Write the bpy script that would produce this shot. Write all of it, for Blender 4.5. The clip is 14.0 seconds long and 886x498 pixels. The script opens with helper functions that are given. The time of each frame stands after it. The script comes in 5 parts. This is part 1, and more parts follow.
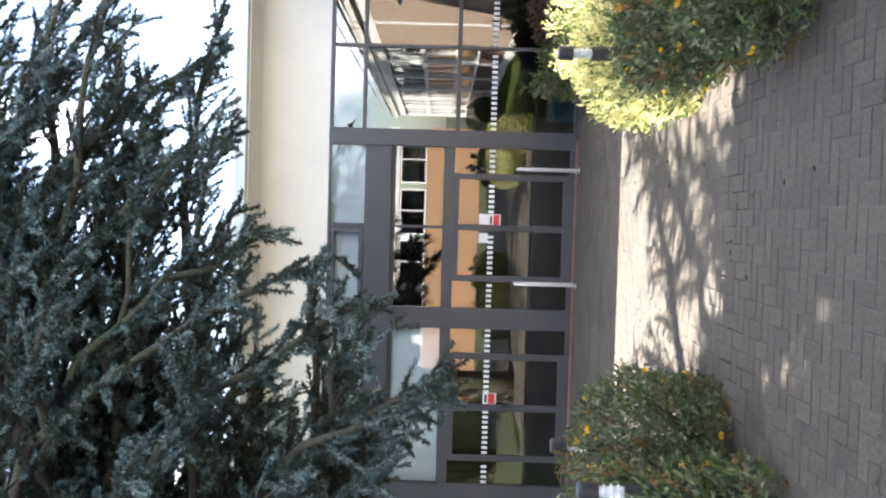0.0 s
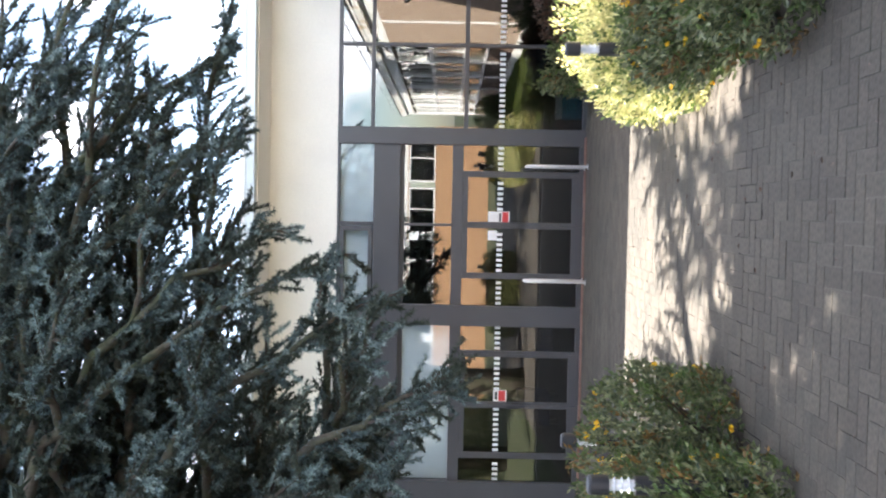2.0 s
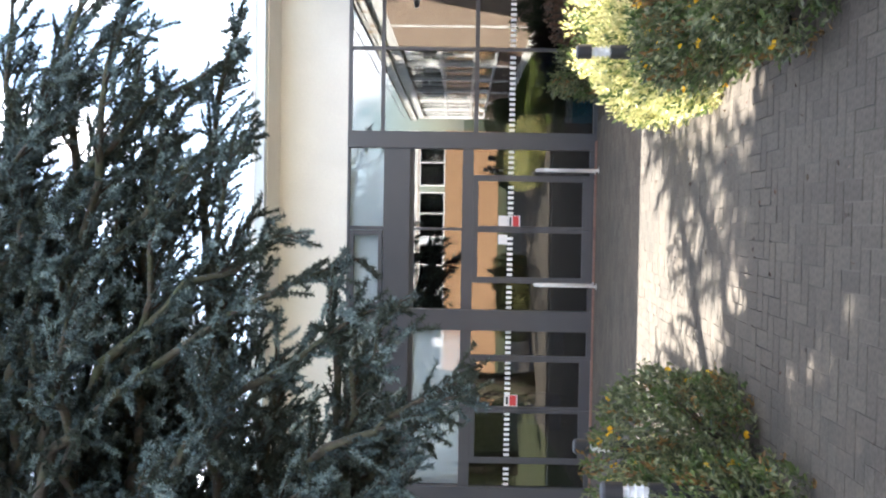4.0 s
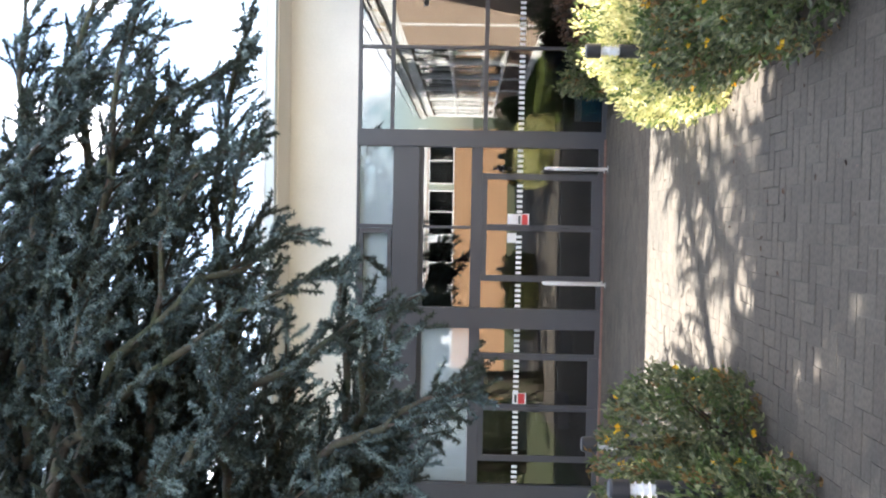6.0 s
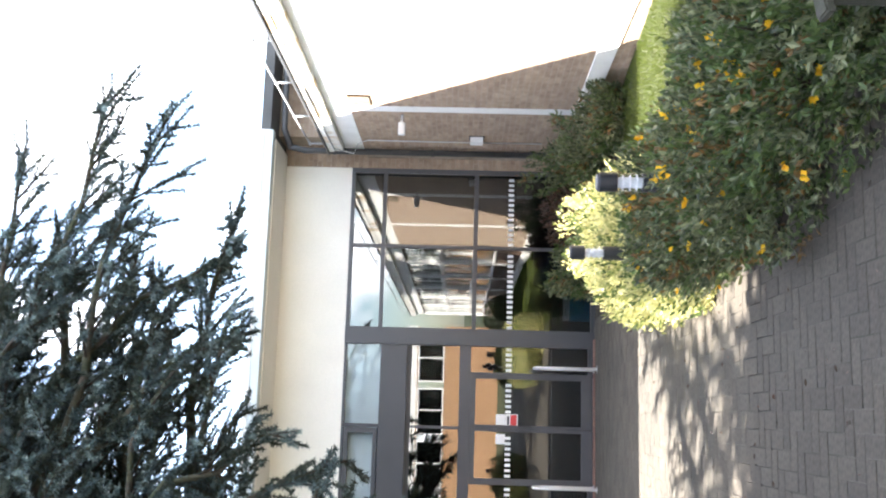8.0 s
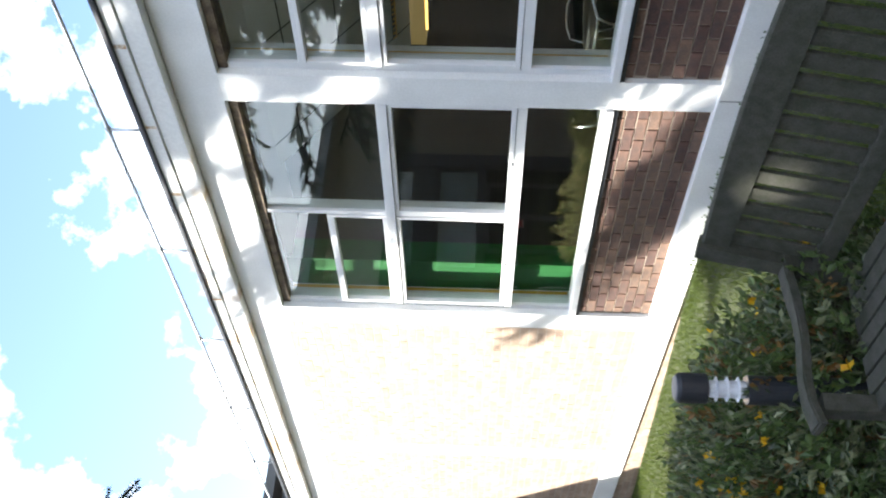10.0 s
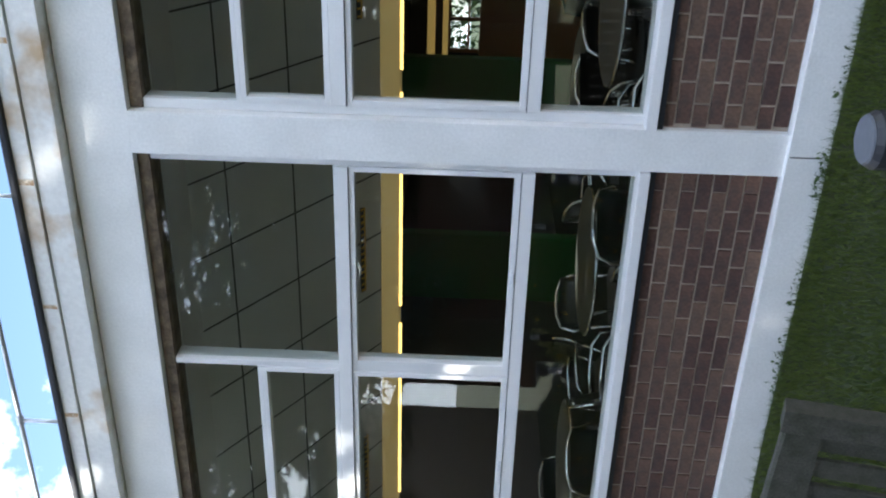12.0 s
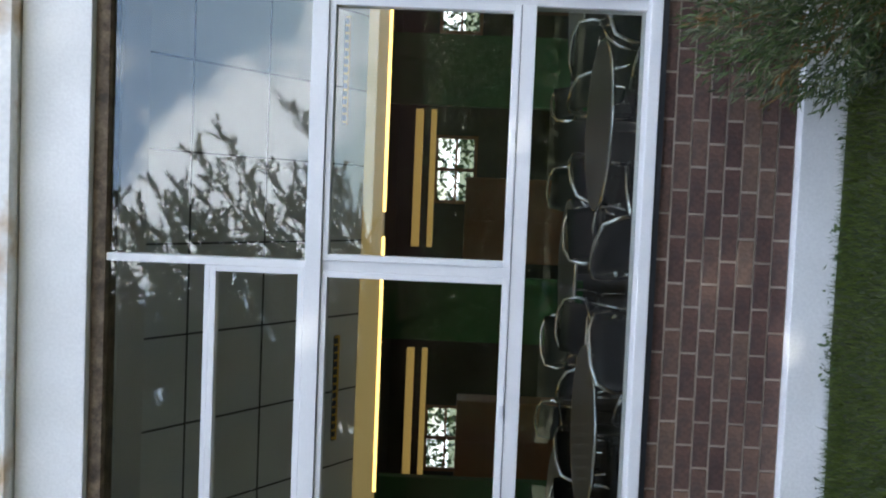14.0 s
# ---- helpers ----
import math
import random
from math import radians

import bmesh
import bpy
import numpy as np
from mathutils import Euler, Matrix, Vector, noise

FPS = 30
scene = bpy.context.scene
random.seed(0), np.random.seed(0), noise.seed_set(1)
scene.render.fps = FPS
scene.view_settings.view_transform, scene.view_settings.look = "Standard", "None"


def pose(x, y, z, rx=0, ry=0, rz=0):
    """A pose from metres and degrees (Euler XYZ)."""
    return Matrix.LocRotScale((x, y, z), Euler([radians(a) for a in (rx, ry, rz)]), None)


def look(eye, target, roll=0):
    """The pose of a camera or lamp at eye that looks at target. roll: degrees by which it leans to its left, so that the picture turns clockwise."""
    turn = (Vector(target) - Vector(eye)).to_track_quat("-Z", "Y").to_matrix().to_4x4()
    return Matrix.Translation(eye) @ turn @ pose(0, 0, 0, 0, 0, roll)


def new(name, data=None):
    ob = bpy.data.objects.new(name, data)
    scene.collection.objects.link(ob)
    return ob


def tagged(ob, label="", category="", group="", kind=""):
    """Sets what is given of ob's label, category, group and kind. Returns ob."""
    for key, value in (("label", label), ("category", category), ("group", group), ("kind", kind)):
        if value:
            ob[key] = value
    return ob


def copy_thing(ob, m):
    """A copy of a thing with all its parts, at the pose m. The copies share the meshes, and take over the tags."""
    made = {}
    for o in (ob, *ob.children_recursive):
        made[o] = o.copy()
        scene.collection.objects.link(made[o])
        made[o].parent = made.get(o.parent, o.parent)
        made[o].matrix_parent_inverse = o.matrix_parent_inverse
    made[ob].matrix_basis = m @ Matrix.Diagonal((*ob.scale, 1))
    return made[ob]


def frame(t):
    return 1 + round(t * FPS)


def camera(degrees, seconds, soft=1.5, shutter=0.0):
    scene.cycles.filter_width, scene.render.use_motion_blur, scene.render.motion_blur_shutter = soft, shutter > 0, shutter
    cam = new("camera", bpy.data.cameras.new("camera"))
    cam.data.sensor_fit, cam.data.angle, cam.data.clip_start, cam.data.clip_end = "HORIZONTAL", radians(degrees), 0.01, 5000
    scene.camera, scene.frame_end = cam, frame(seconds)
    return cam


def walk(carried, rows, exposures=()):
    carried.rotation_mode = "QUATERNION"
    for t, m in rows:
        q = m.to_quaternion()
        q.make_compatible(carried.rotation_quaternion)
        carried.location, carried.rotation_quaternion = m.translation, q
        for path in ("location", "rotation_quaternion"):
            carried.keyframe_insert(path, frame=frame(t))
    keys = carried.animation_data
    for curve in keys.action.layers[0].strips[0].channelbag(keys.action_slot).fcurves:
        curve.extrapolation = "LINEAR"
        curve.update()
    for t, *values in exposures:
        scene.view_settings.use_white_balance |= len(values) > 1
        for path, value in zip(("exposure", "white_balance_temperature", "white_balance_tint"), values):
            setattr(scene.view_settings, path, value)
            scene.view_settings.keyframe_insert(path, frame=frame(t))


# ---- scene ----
cam = camera(50.0, 14.0, soft=2.1)
PATH = [
    (0, (0.013, -0.013, 1.71), (-0.056, 1.985, 1.706), -88.4),
    (0.5, (0.003, -0.039, 1.709), (-0.07, 1.96, 1.724), -87.8),
    (1, (-0.005, -0.052, 1.707), (-0.076, 1.947, 1.724), -89.3),
    (1.5, (-0.006, -0.061, 1.706), (-0.076, 1.937, 1.73), -88.5),
    (2, (-0.003, -0.039, 1.706), (-0.075, 1.959, 1.722), -88.9),
    (2.5, (0.0, -0.016, 1.707), (-0.067, 1.983, 1.719), -88.4),
    (5, (-0.004, 0.006, 1.715), (-0.065, 2.005, 1.766), -89.4),
    (5.5, (-0.002, -0.022, 1.713), (-0.069, 1.976, 1.753), -88.6),
    (6, (0.0, -0.029, 1.711), (-0.068, 1.969, 1.767), -88.9),
    (6.5, (0.01, 0.007, 1.707), (-0.053, 2.005, 1.765), -88.5),
    (7, (0.025, 0.036, 1.698), (-0.021, 2.035, 1.748), -88.1),
    (7.5, (0.039, 0.088, 1.684), (0.19, 2.082, 1.741), -88.6),
    (8, (0.028, 0.086, 1.663), (0.372, 2.055, 1.709), -88.6),
    (8.5, (-0.011, 0.107, 1.658), (0.566, 2.022, 1.683), -88.7),
    (8.7, (-0.015, 0.104, 1.658), (0.646, 1.991, 1.685), -88.8),
    (10.8, (-0.067, 0.062, 1.651), (1.371, 1.45, 1.72), -88.6),
    (11, (-0.061, 0.035, 1.649), (1.442, 1.353, 1.704), -88.8),
    (11.5, (-0.037, -0.026, 1.693), (1.612, 1.105, 1.703), -88.4),
    (12, (-0.018, -0.027, 1.713), (1.752, 0.903, 1.750), -87.8),
    (12.5, (0.040, -0.051, 1.684), (1.891, 0.702, 1.746), -88.0),
    (13, (0.054, -0.099, 1.680), (1.961, 0.498, 1.756), -88.0),
    (13.5, (0.027, -0.112, 1.696), (1.990, 0.267, 1.758), -87.6),
    (14, (0.012, -0.074, 1.680), (2.010, 0.031, 1.705), -87.6),
]
EXPOSURE = [(0.0, 3.05, 6500, 12), (7.0, 3.05, 6500, 12), (8.0, 3.15, 6500, 11), (8.7, 3.2, 6500, 10), (10.8, 1.7, 6000, 8),
            (12.0, 2.2, 6000, 8), (14.0, 2.35, 6150, 10)]
walk(cam, [(t, look(eye, to, roll)) for t, eye, to, roll in PATH], EXPOSURE)

# ---- sky and sun ----
SUN_FROM = Vector((-0.9, 0.806, 1.0)).normalized()
sun = new("sun", bpy.data.lights.new("sun", "SUN"))
sun.data.energy, sun.data.angle, sun.data.color = 5.0, radians(0.6), (1.0, 0.93, 0.82)
sun.matrix_world = look(SUN_FROM * 60, (0, 0, 0))
world = bpy.data.worlds.new("sky")
scene.world = world
world.use_nodes = True
wn, wl = world.node_tree.nodes, world.node_tree.links
wn.clear()
sky = wn.new("ShaderNodeTexSky")
sky.sky_type, sky.sun_disc = "NISHITA", False
sky.sun_elevation, sky.sun_rotation = math.asin(SUN_FROM.z), math.atan2(SUN_FROM.x, SUN_FROM.y)
cloud = wn.new("ShaderNodeTexNoise")
cloud.inputs["Scale"].default_value, cloud.inputs["Detail"].default_value = 5.5, 9.0
cloud.inputs["Roughness"].default_value = 0.56
cover = wn.new("ShaderNodeValToRGB")
cover.color_ramp.elements[0].position, cover.color_ramp.elements[1].position = 0.5, 0.6
both = wn.new("ShaderNodeMixRGB")
both.inputs["Color2"].default_value = (12.0, 12.3, 13.0, 1)
air = wn.new("ShaderNodeBackground")
air.inputs["Strength"].default_value = 0.085
sky_out = wn.new("ShaderNodeOutputWorld")
wl.new(cloud.outputs["Fac"], cover.inputs["Fac"])
wl.new(cover.outputs["Color"], both.inputs["Fac"])
wl.new(sky.outputs["Color"], both.inputs["Color1"])
wl.new(both.outputs["Color"], air.inputs["Color"])
wl.new(air.outputs["Background"], sky_out.inputs["Surface"])


# ---- materials ----
def material(name, base, rough=0.7, metal=0.0, vary=0.12, scale=6.0, fine=60.0, bump=0.15, tint=None, per_object=0.0, per_island=0.0,
             streak=None, spec=0.5, cut=(0.38, 0.68)):
    """A surface with two scales of variation, fine relief and, if asked, a change from piece to piece."""
    m = bpy.data.materials.new(name)
    m.use_nodes = True
    n, l = m.node_tree.nodes, m.node_tree.links
    b = n["Principled BSDF"]
    b.inputs["Roughness"].default_value, b.inputs["Metallic"].default_value = rough, metal
    b.inputs["Specular IOR Level"].default_value = spec
    co = n.new("ShaderNodeTexCoord")
    big, small = n.new("ShaderNodeTexNoise"), n.new("ShaderNodeTexNoise")
    big.inputs["Scale"].default_value, big.inputs["Detail"].default_value = scale, 4.0
    small.inputs["Scale"].default_value, small.inputs["Detail"].default_value = fine, 3.0
    source = co.outputs["Object"]
    if streak:
        mapping = n.new("ShaderNodeMapping")
        mapping.inputs["Scale"].default_value = streak
        l.new(source, mapping.inputs["Vector"])
        source = mapping.outputs["Vector"]
    l.new(source, big.inputs["Vector"]), l.new(source, small.inputs["Vector"])
    r, g, bl = base
    dark = tuple(c * (1 - vary * 1.6) for c in base) if tint is None else tint
    mix = n.new("ShaderNodeMixRGB")
    mix.inputs["Color1"].default_value, mix.inputs["Color2"].default_value = (r, g, bl, 1), (*dark, 1)
    ramp = n.new("ShaderNodeValToRGB")
    ramp.color_ramp.elements[0].position, ramp.color_ramp.elements[1].position = cut
    l.new(big.outputs["Fac"], ramp.inputs["Fac"]), l.new(ramp.outputs["Color"], mix.inputs["Fac"])
    hsv = n.new("ShaderNodeHueSaturation")
    l.new(mix.outputs["Color"], hsv.inputs["Color"])
    span = n.new("ShaderNodeMapRange")
    span.inputs["From Min"].default_value, span.inputs["From Max"].default_value = 0.3, 0.7
    span.inputs["To Min"].default_value, span.inputs["To Max"].default_value = 1 - vary, 1 + vary
    l.new(small.outputs["Fac"], span.inputs["Value"])
    value = span.outputs["Result"]
    for amount, node, socket in ((per_object, "ShaderNodeObjectInfo", "Random"), (per_island, "ShaderNodeNewGeometry", "Random Per Island")):
        if amount:
            info, rng, mul = n.new(node), n.new("ShaderNodeMapRange"), n.new("ShaderNodeMath")
            rng.inputs["To Min"].default_value, rng.inputs["To Max"].default_value = 1 - amount, 1 + amount
            mul.operation = "MULTIPLY"
            l.new(info.outputs[socket], rng.inputs["Value"])
            l.new(rng.outputs["Result"], mul.inputs[0]), l.new(value, mul.inputs[1])
            value = mul.outputs["Value"]
            hue = n.new("ShaderNodeMapRange")
            hue.inputs["To Min"].default_value, hue.inputs["To Max"].default_value = 0.5 - 0.05 * amount, 0.5 + 0.03 * amount
            l.new(info.outputs[socket], hue.inputs["Value"]), l.new(hue.outputs["Result"], hsv.inputs["Hue"])
    l.new(value, hsv.inputs["Value"])
    l.new(hsv.outputs["Color"], b.inputs["Base Color"])
    if bump:
        bp = n.new("ShaderNodeBump")
        bp.inputs["Strength"].default_value, bp.inputs["Distance"].default_value = bump, 0.004
        l.new(small.outputs["Fac"], bp.inputs["Height"]), l.new(bp.outputs["Normal"], b.inputs["Normal"])
    return m


def leaf_material(name, base, other, rough=0.45, through_light=0.35):
    """Leaves that let some light through, each of its own shade between two colours."""
    m = bpy.data.materials.new(name)
    m.use_nodes = True
    n, l = m.node_tree.nodes, m.node_tree.links
    b = n["Principled BSDF"]
    b.inputs["Roughness"].default_value = rough
    geo, ramp = n.new("ShaderNodeNewGeometry"), n.new("ShaderNodeValToRGB")
    ramp.color_ramp.elements[0].color, ramp.color_ramp.elements[1].color = (*base, 1), (*other, 1)
    l.new(geo.outputs["Random Per Island"], ramp.inputs["Fac"])
    l.new(ramp.outputs["Color"], b.inputs["Base Color"])
    tr, mix = n.new("ShaderNodeBsdfTranslucent"), n.new("ShaderNodeMixShader")
    l.new(ramp.outputs["Color"], tr.inputs["Color"])
    mix.inputs["Fac"].default_value = through_light
    l.new(b.outputs["BSDF"], mix.inputs[1]), l.new(tr.outputs["BSDF"], mix.inputs[2])
    l.new(mix.outputs["Shader"], n["Material Output"].inputs["Surface"])
    return m


def glass_material(name, mirror, tint=(1, 1, 1), rough=0.0):
    """Thin glazing: a clear pass and a mirror reflection that grows with the angle."""
    m = bpy.data.materials.new(name)
    m.use_nodes = True
    n, l = m.node_tree.nodes, m.node_tree.links
    n.remove(n["Principled BSDF"])
    clear, gloss, fr, mix = (n.new("ShaderNodeBsdfTransparent"), n.new("ShaderNodeBsdfGlossy"), n.new("ShaderNodeLayerWeight"), n.new("ShaderNodeMixShader"))
    clear.inputs["Color"].default_value = (*tint, 1)
    gloss.inputs["Roughness"].default_value = rough
    fr.inputs["Blend"].default_value = 0.5
    power, share = n.new("ShaderNodeMath"), n.new("ShaderNodeMapRange")
    power.operation, power.inputs[1].default_value = "POWER", 4.5
    share.inputs["To Min"].default_value, share.inputs["To Max"].default_value = mirror, 1.0
    l.new(fr.outputs["Facing"], power.inputs[0]), l.new(power.outputs["Value"], share.inputs["Value"])
    l.new(share.outputs["Result"], mix.inputs["Fac"]), l.new(clear.outputs["BSDF"], mix.inputs[1]), l.new(gloss.outputs["BSDF"], mix.inputs[2])
    l.new(mix.outputs["Shader"], n["Material Output"].inputs["Surface"])
    return m


# Emission, for lamps and for ochre surfaces that should only look lit.
def glow_material(name, colour, strength):
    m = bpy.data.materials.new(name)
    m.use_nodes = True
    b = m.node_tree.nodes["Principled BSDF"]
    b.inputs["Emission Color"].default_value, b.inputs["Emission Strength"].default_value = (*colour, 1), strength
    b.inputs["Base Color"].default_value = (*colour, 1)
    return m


WHITE = material("white_masonry_paint", (0.82, 0.82, 0.81), 0.7, vary=0.05, scale=2.6, fine=70, tint=(0.73, 0.73, 0.715), bump=0.35)
FASCIA = material("weathered_white_board", (0.76, 0.76, 0.74), 0.6, vary=0.06, scale=3.0, fine=40, tint=(0.5, 0.37, 0.23), bump=0.3, cut=(0.52, 0.68))
UPVC = material("white_window_paint", (0.78, 0.78, 0.78), 0.4, vary=0.03, scale=4, fine=120, bump=0.1)
RENDER = material("cream_render", (0.83, 0.8, 0.74), 0.8, vary=0.05, scale=0.8, fine=60, bump=0.2)
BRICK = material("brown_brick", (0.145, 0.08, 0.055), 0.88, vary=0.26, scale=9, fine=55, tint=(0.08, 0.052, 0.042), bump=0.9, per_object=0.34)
# Same brick, paler: the far wall's sun glare is put into the colour.
BRICK_FAR = material("brown_brick_joined_sun_pale", (0.4, 0.3, 0.225), 0.88, vary=0.12, scale=9, fine=55, tint=(0.31, 0.225, 0.165), bump=0.6, per_island=0.14)
BRICK_SOUTH = material("orange_brick", (0.42, 0.25, 0.14), 0.88, vary=0.14, scale=9, fine=55, tint=(0.32, 0.18, 0.1), bump=0.6)
MORTAR = material("mortar", (0.42, 0.35, 0.28), 0.95, vary=0.15, scale=8, fine=110, bump=0.7)
GREY = material("slate_grey_aluminium", (0.07, 0.072, 0.082), 0.42, vary=0.05, scale=2, fine=150, bump=0.05)
DARK = material("dark_metal", (0.022, 0.024, 0.03), 0.45, vary=0.1, scale=5, fine=100, bump=0.1)
RUST = material("rusted_putty", (0.2, 0.15, 0.1), 0.85, vary=0.3, scale=14, fine=70, tint=(0.08, 0.06, 0.045), bump=0.7)
RUST_RUN = material("rust_run", (0.42, 0.25, 0.12), 0.8, vary=0.3, scale=30, fine=120, tint=(0.7, 0.62, 0.5), bump=0.2, cut=(0.4, 0.6))
GUTTER = material("pale_gutter", (0.62, 0.68, 0.7), 0.5, vary=0.06, scale=2, fine=60, bump=0.1)
PIPE = material("grey_pipe", (0.07, 0.07, 0.075), 0.5, vary=0.1, bump=0.1)
STEEL = material("galvanised_steel", (0.62, 0.64, 0.66), 0.4, 0.6, vary=0.08, scale=6, fine=90, bump=0.1)
CHROME = material("chrome", (0.9, 0.9, 0.9), 0.18, 1.0, vary=0.02, bump=0)
PAVER = material("grey_brown_paver", (0.08, 0.068, 0.054), 0.92, vary=0.24, scale=2.2, fine=42, tint=(0.05, 0.046, 0.039), bump=0.6, per_object=0.13)
PAVER_FAR = material("grey_brown_paver_joined", (0.08, 0.068, 0.054), 0.92, vary=0.24, scale=2.2, fine=42, tint=(0.05, 0.046, 0.039), bump=0.6, per_island=0.13)
PAVER_RED = material("red_edge_paver", (0.24, 0.13, 0.1), 0.9, vary=0.16, scale=4, fine=120, bump=0.7, per_object=0.14)
BED = material("sand_joint", (0.1, 0.09, 0.074), 0.98, vary=0.25, scale=1.4, fine=90, tint=(0.05, 0.047, 0.036), bump=0.8, cut=(0.45, 0.6))
LAWN = material("lawn_soil", (0.032, 0.045, 0.013), 0.97, vary=0.3, scale=1.6, fine=70, tint=(0.05, 0.055, 0.025), bump=1.0)
SOIL = material("dark_soil", (0.045, 0.035, 0.026), 0.98, vary=0.3, scale=7, fine=90, bump=1.0)
BLADE = leaf_material("grass_blade", (0.04, 0.066, 0.009), (0.11, 0.145, 0.02), 0.6, 0.35)
LEAF = leaf_material("dark_leaf", (0.03, 0.05, 0.02), (0.23, 0.25, 0.13), 0.36, 0.2)
LEAF_FRESH = leaf_material("fresh_leaf", (0.045, 0.08, 0.022), (0.13, 0.185, 0.06), 0.4, 0.35)
LEAF_GOLD = leaf_material("golden_leaf", (0.28, 0.32, 0.1), (0.85, 0.78, 0.42), 0.45, 0.35)
LEAF_AUTUMN = leaf_material("autumn_leaf", (0.1, 0.06, 0.02), (0.28, 0.16, 0.05), 0.5, 0.25)
LEAF_RED = leaf_material("bronze_leaf", (0.035, 0.028, 0.02), (0.1, 0.05, 0.03), 0.45, 0.25)
PETAL = leaf_material("yellow_petal", (0.75, 0.42, 0.02), (0.9, 0.6, 0.03), 0.6, 0.3)
PETAL_RED = leaf_material("orange_petal", (0.45, 0.12, 0.02), (0.6, 0.2, 0.03), 0.6, 0.3)
NEEDLE = leaf_material("blue_cedar_needle", (0.014, 0.031, 0.031), (0.13, 0.185, 0.19), 0.6, 0.1)
# Darker and paler needles: the crown's inner shade and lit tips as colour.
NEEDLE_DIM = leaf_material("dim_cedar_needle", (0.008, 0.016, 0.01), (0.06, 0.08, 0.058), 0.6, 0.1)
NEEDLE_LIT = leaf_material("lit_cedar_needle", (0.07, 0.108, 0.105), (0.28, 0.36, 0.35), 0.6, 0.12)
BARK = material("cedar_bark", (0.075, 0.06, 0.047), 0.95, vary=0.3, scale=6, fine=45, tint=(0.06, 0.07, 0.035), bump=1.0, streak=(1, 1, 0.3))
TWIG = material("twig", (0.06, 0.045, 0.033), 0.95, vary=0.2, scale=9, fine=60, bump=0.5)
TEAK = material("weathered_teak", (0.056, 0.053, 0.042), 0.92, vary=0.25, scale=5, fine=34, tint=(0.032, 0.036, 0.02), bump=0.6, streak=(5, 5, 5))
LENS = glass_material("bollard_lens", 0.03, (0.97, 0.98, 1.0), 0.15)
PALE = material("pale_plastic", (0.72, 0.73, 0.75), 0.4, vary=0.04, bump=0)
GLASS = glass_material("window_glass", 0.075, (0.88, 0.91, 0.89))
GLASS_CLEAR = glass_material("clear_glass", 0.08, (0.95, 0.96, 0.96))
GLASS_DARK = glass_material("entrance_glass", 0.16, (0.5, 0.54, 0.54))
# Colour of the sky's reflection, for sheets set behind the upper panes.
SKY_BACKING = material("pale_sky_backing", (0.56, 0.64, 0.68), 0.85, vary=0.06, scale=2, fine=80, bump=0.1)
CEIL = material("ceiling_tile", (0.66, 0.66, 0.62), 0.9, vary=0.05, scale=3, fine=140, bump=0.3)
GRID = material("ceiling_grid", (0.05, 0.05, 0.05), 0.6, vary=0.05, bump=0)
# Sky sheen on the dark bollard caps, put into a lighter grey.
LID = material("sky_sheen_cap", (0.1, 0.11, 0.13), 0.5, vary=0.08, bump=0.1)
GREEN = material("green_wall_paint", (0.01, 0.12, 0.02), 0.6, vary=0.06, scale=2, fine=50, bump=0.1)
YELLOW = material("yellow_paint", (0.72, 0.42, 0.06), 0.6, vary=0.06, scale=2, fine=50, bump=0.1)
# The dimness of the rooms behind the glass is put into this near-black colour.
INNER = material("dimmed_indoor_wall", (0.03, 0.028, 0.025), 0.8, vary=0.1, scale=2, fine=50, bump=0.1)
CARPET = material("dark_carpet", (0.03, 0.033, 0.04), 0.95, vary=0.2, scale=4, fine=150, bump=0.6)
TABLE = material("grey_laminate", (0.085, 0.085, 0.08), 0.35, vary=0.06, scale=3, fine=60, bump=0.05)
SEAT = material("black_seat", (0.008, 0.009, 0.012), 0.75, vary=0.1, bump=0.1, spec=0.2)
SEAT_BLUE = material("blue_fabric", (0.02, 0.04, 0.12), 0.9, vary=0.1, bump=0.3)
ORANGE = material("orange_wood", (0.35, 0.13, 0.04), 0.5, vary=0.12, scale=2, fine=40, bump=0.1)
PAPER = material("white_paper", (0.8, 0.8, 0.8), 0.7, vary=0.02, bump=0)
RED = material("red_print", (0.6, 0.05, 0.05), 0.6, vary=0.03, bump=0)
BLUE = material("blue_print", (0.04, 0.3, 0.5), 0.6, vary=0.05, bump=0)
ROOF = material("grey_roof_felt", (0.12, 0.12, 0.12), 0.95, vary=0.15, scale=2, fine=60, bump=0.5)
DOT = material("frosted_film", (0.8, 0.82, 0.83), 0.7, vary=0.02, bump=0)
TUBE = glow_material("lamp_tube", (1.0, 0.88, 0.62), 1.2)
GOLD = glow_material("gold_strip", (1.0, 0.62, 0.16), 0.9)
# No lamps: weak emission stands in for light falling on the ochre paint.
TRIM_GLOW = glow_material("glow_ochre_trim", (0.8, 0.5, 0.14), 0.09)
BEAM_GLOW = glow_material("glow_ochre_beam", (0.72, 0.5, 0.19), 0.06)


# ---- mesh helpers ----
def box(bm, x0, x1, y0, y1, z0, z1, bevel=0.0):
    m = Matrix.LocRotScale(((x0 + x1) / 2, (y0 + y1) / 2, (z0 + z1) / 2), None, (abs(x1 - x0), abs(y1 - y0), abs(z1 - z0)))
    made = bmesh.ops.create_cube(bm, size=1, matrix=m)
    if bevel:
        edges = list({e for v in made["verts"] for e in v.link_edges})
        bmesh.ops.bevel(bm, geom=edges, offset=bevel, segments=2, affect="EDGES", profile=0.6)
    return bm


def boxes(*rows, bevel=0.0):
    bm = bmesh.new()
    for r in rows:
        box(bm, *r, bevel=bevel)
    return bm


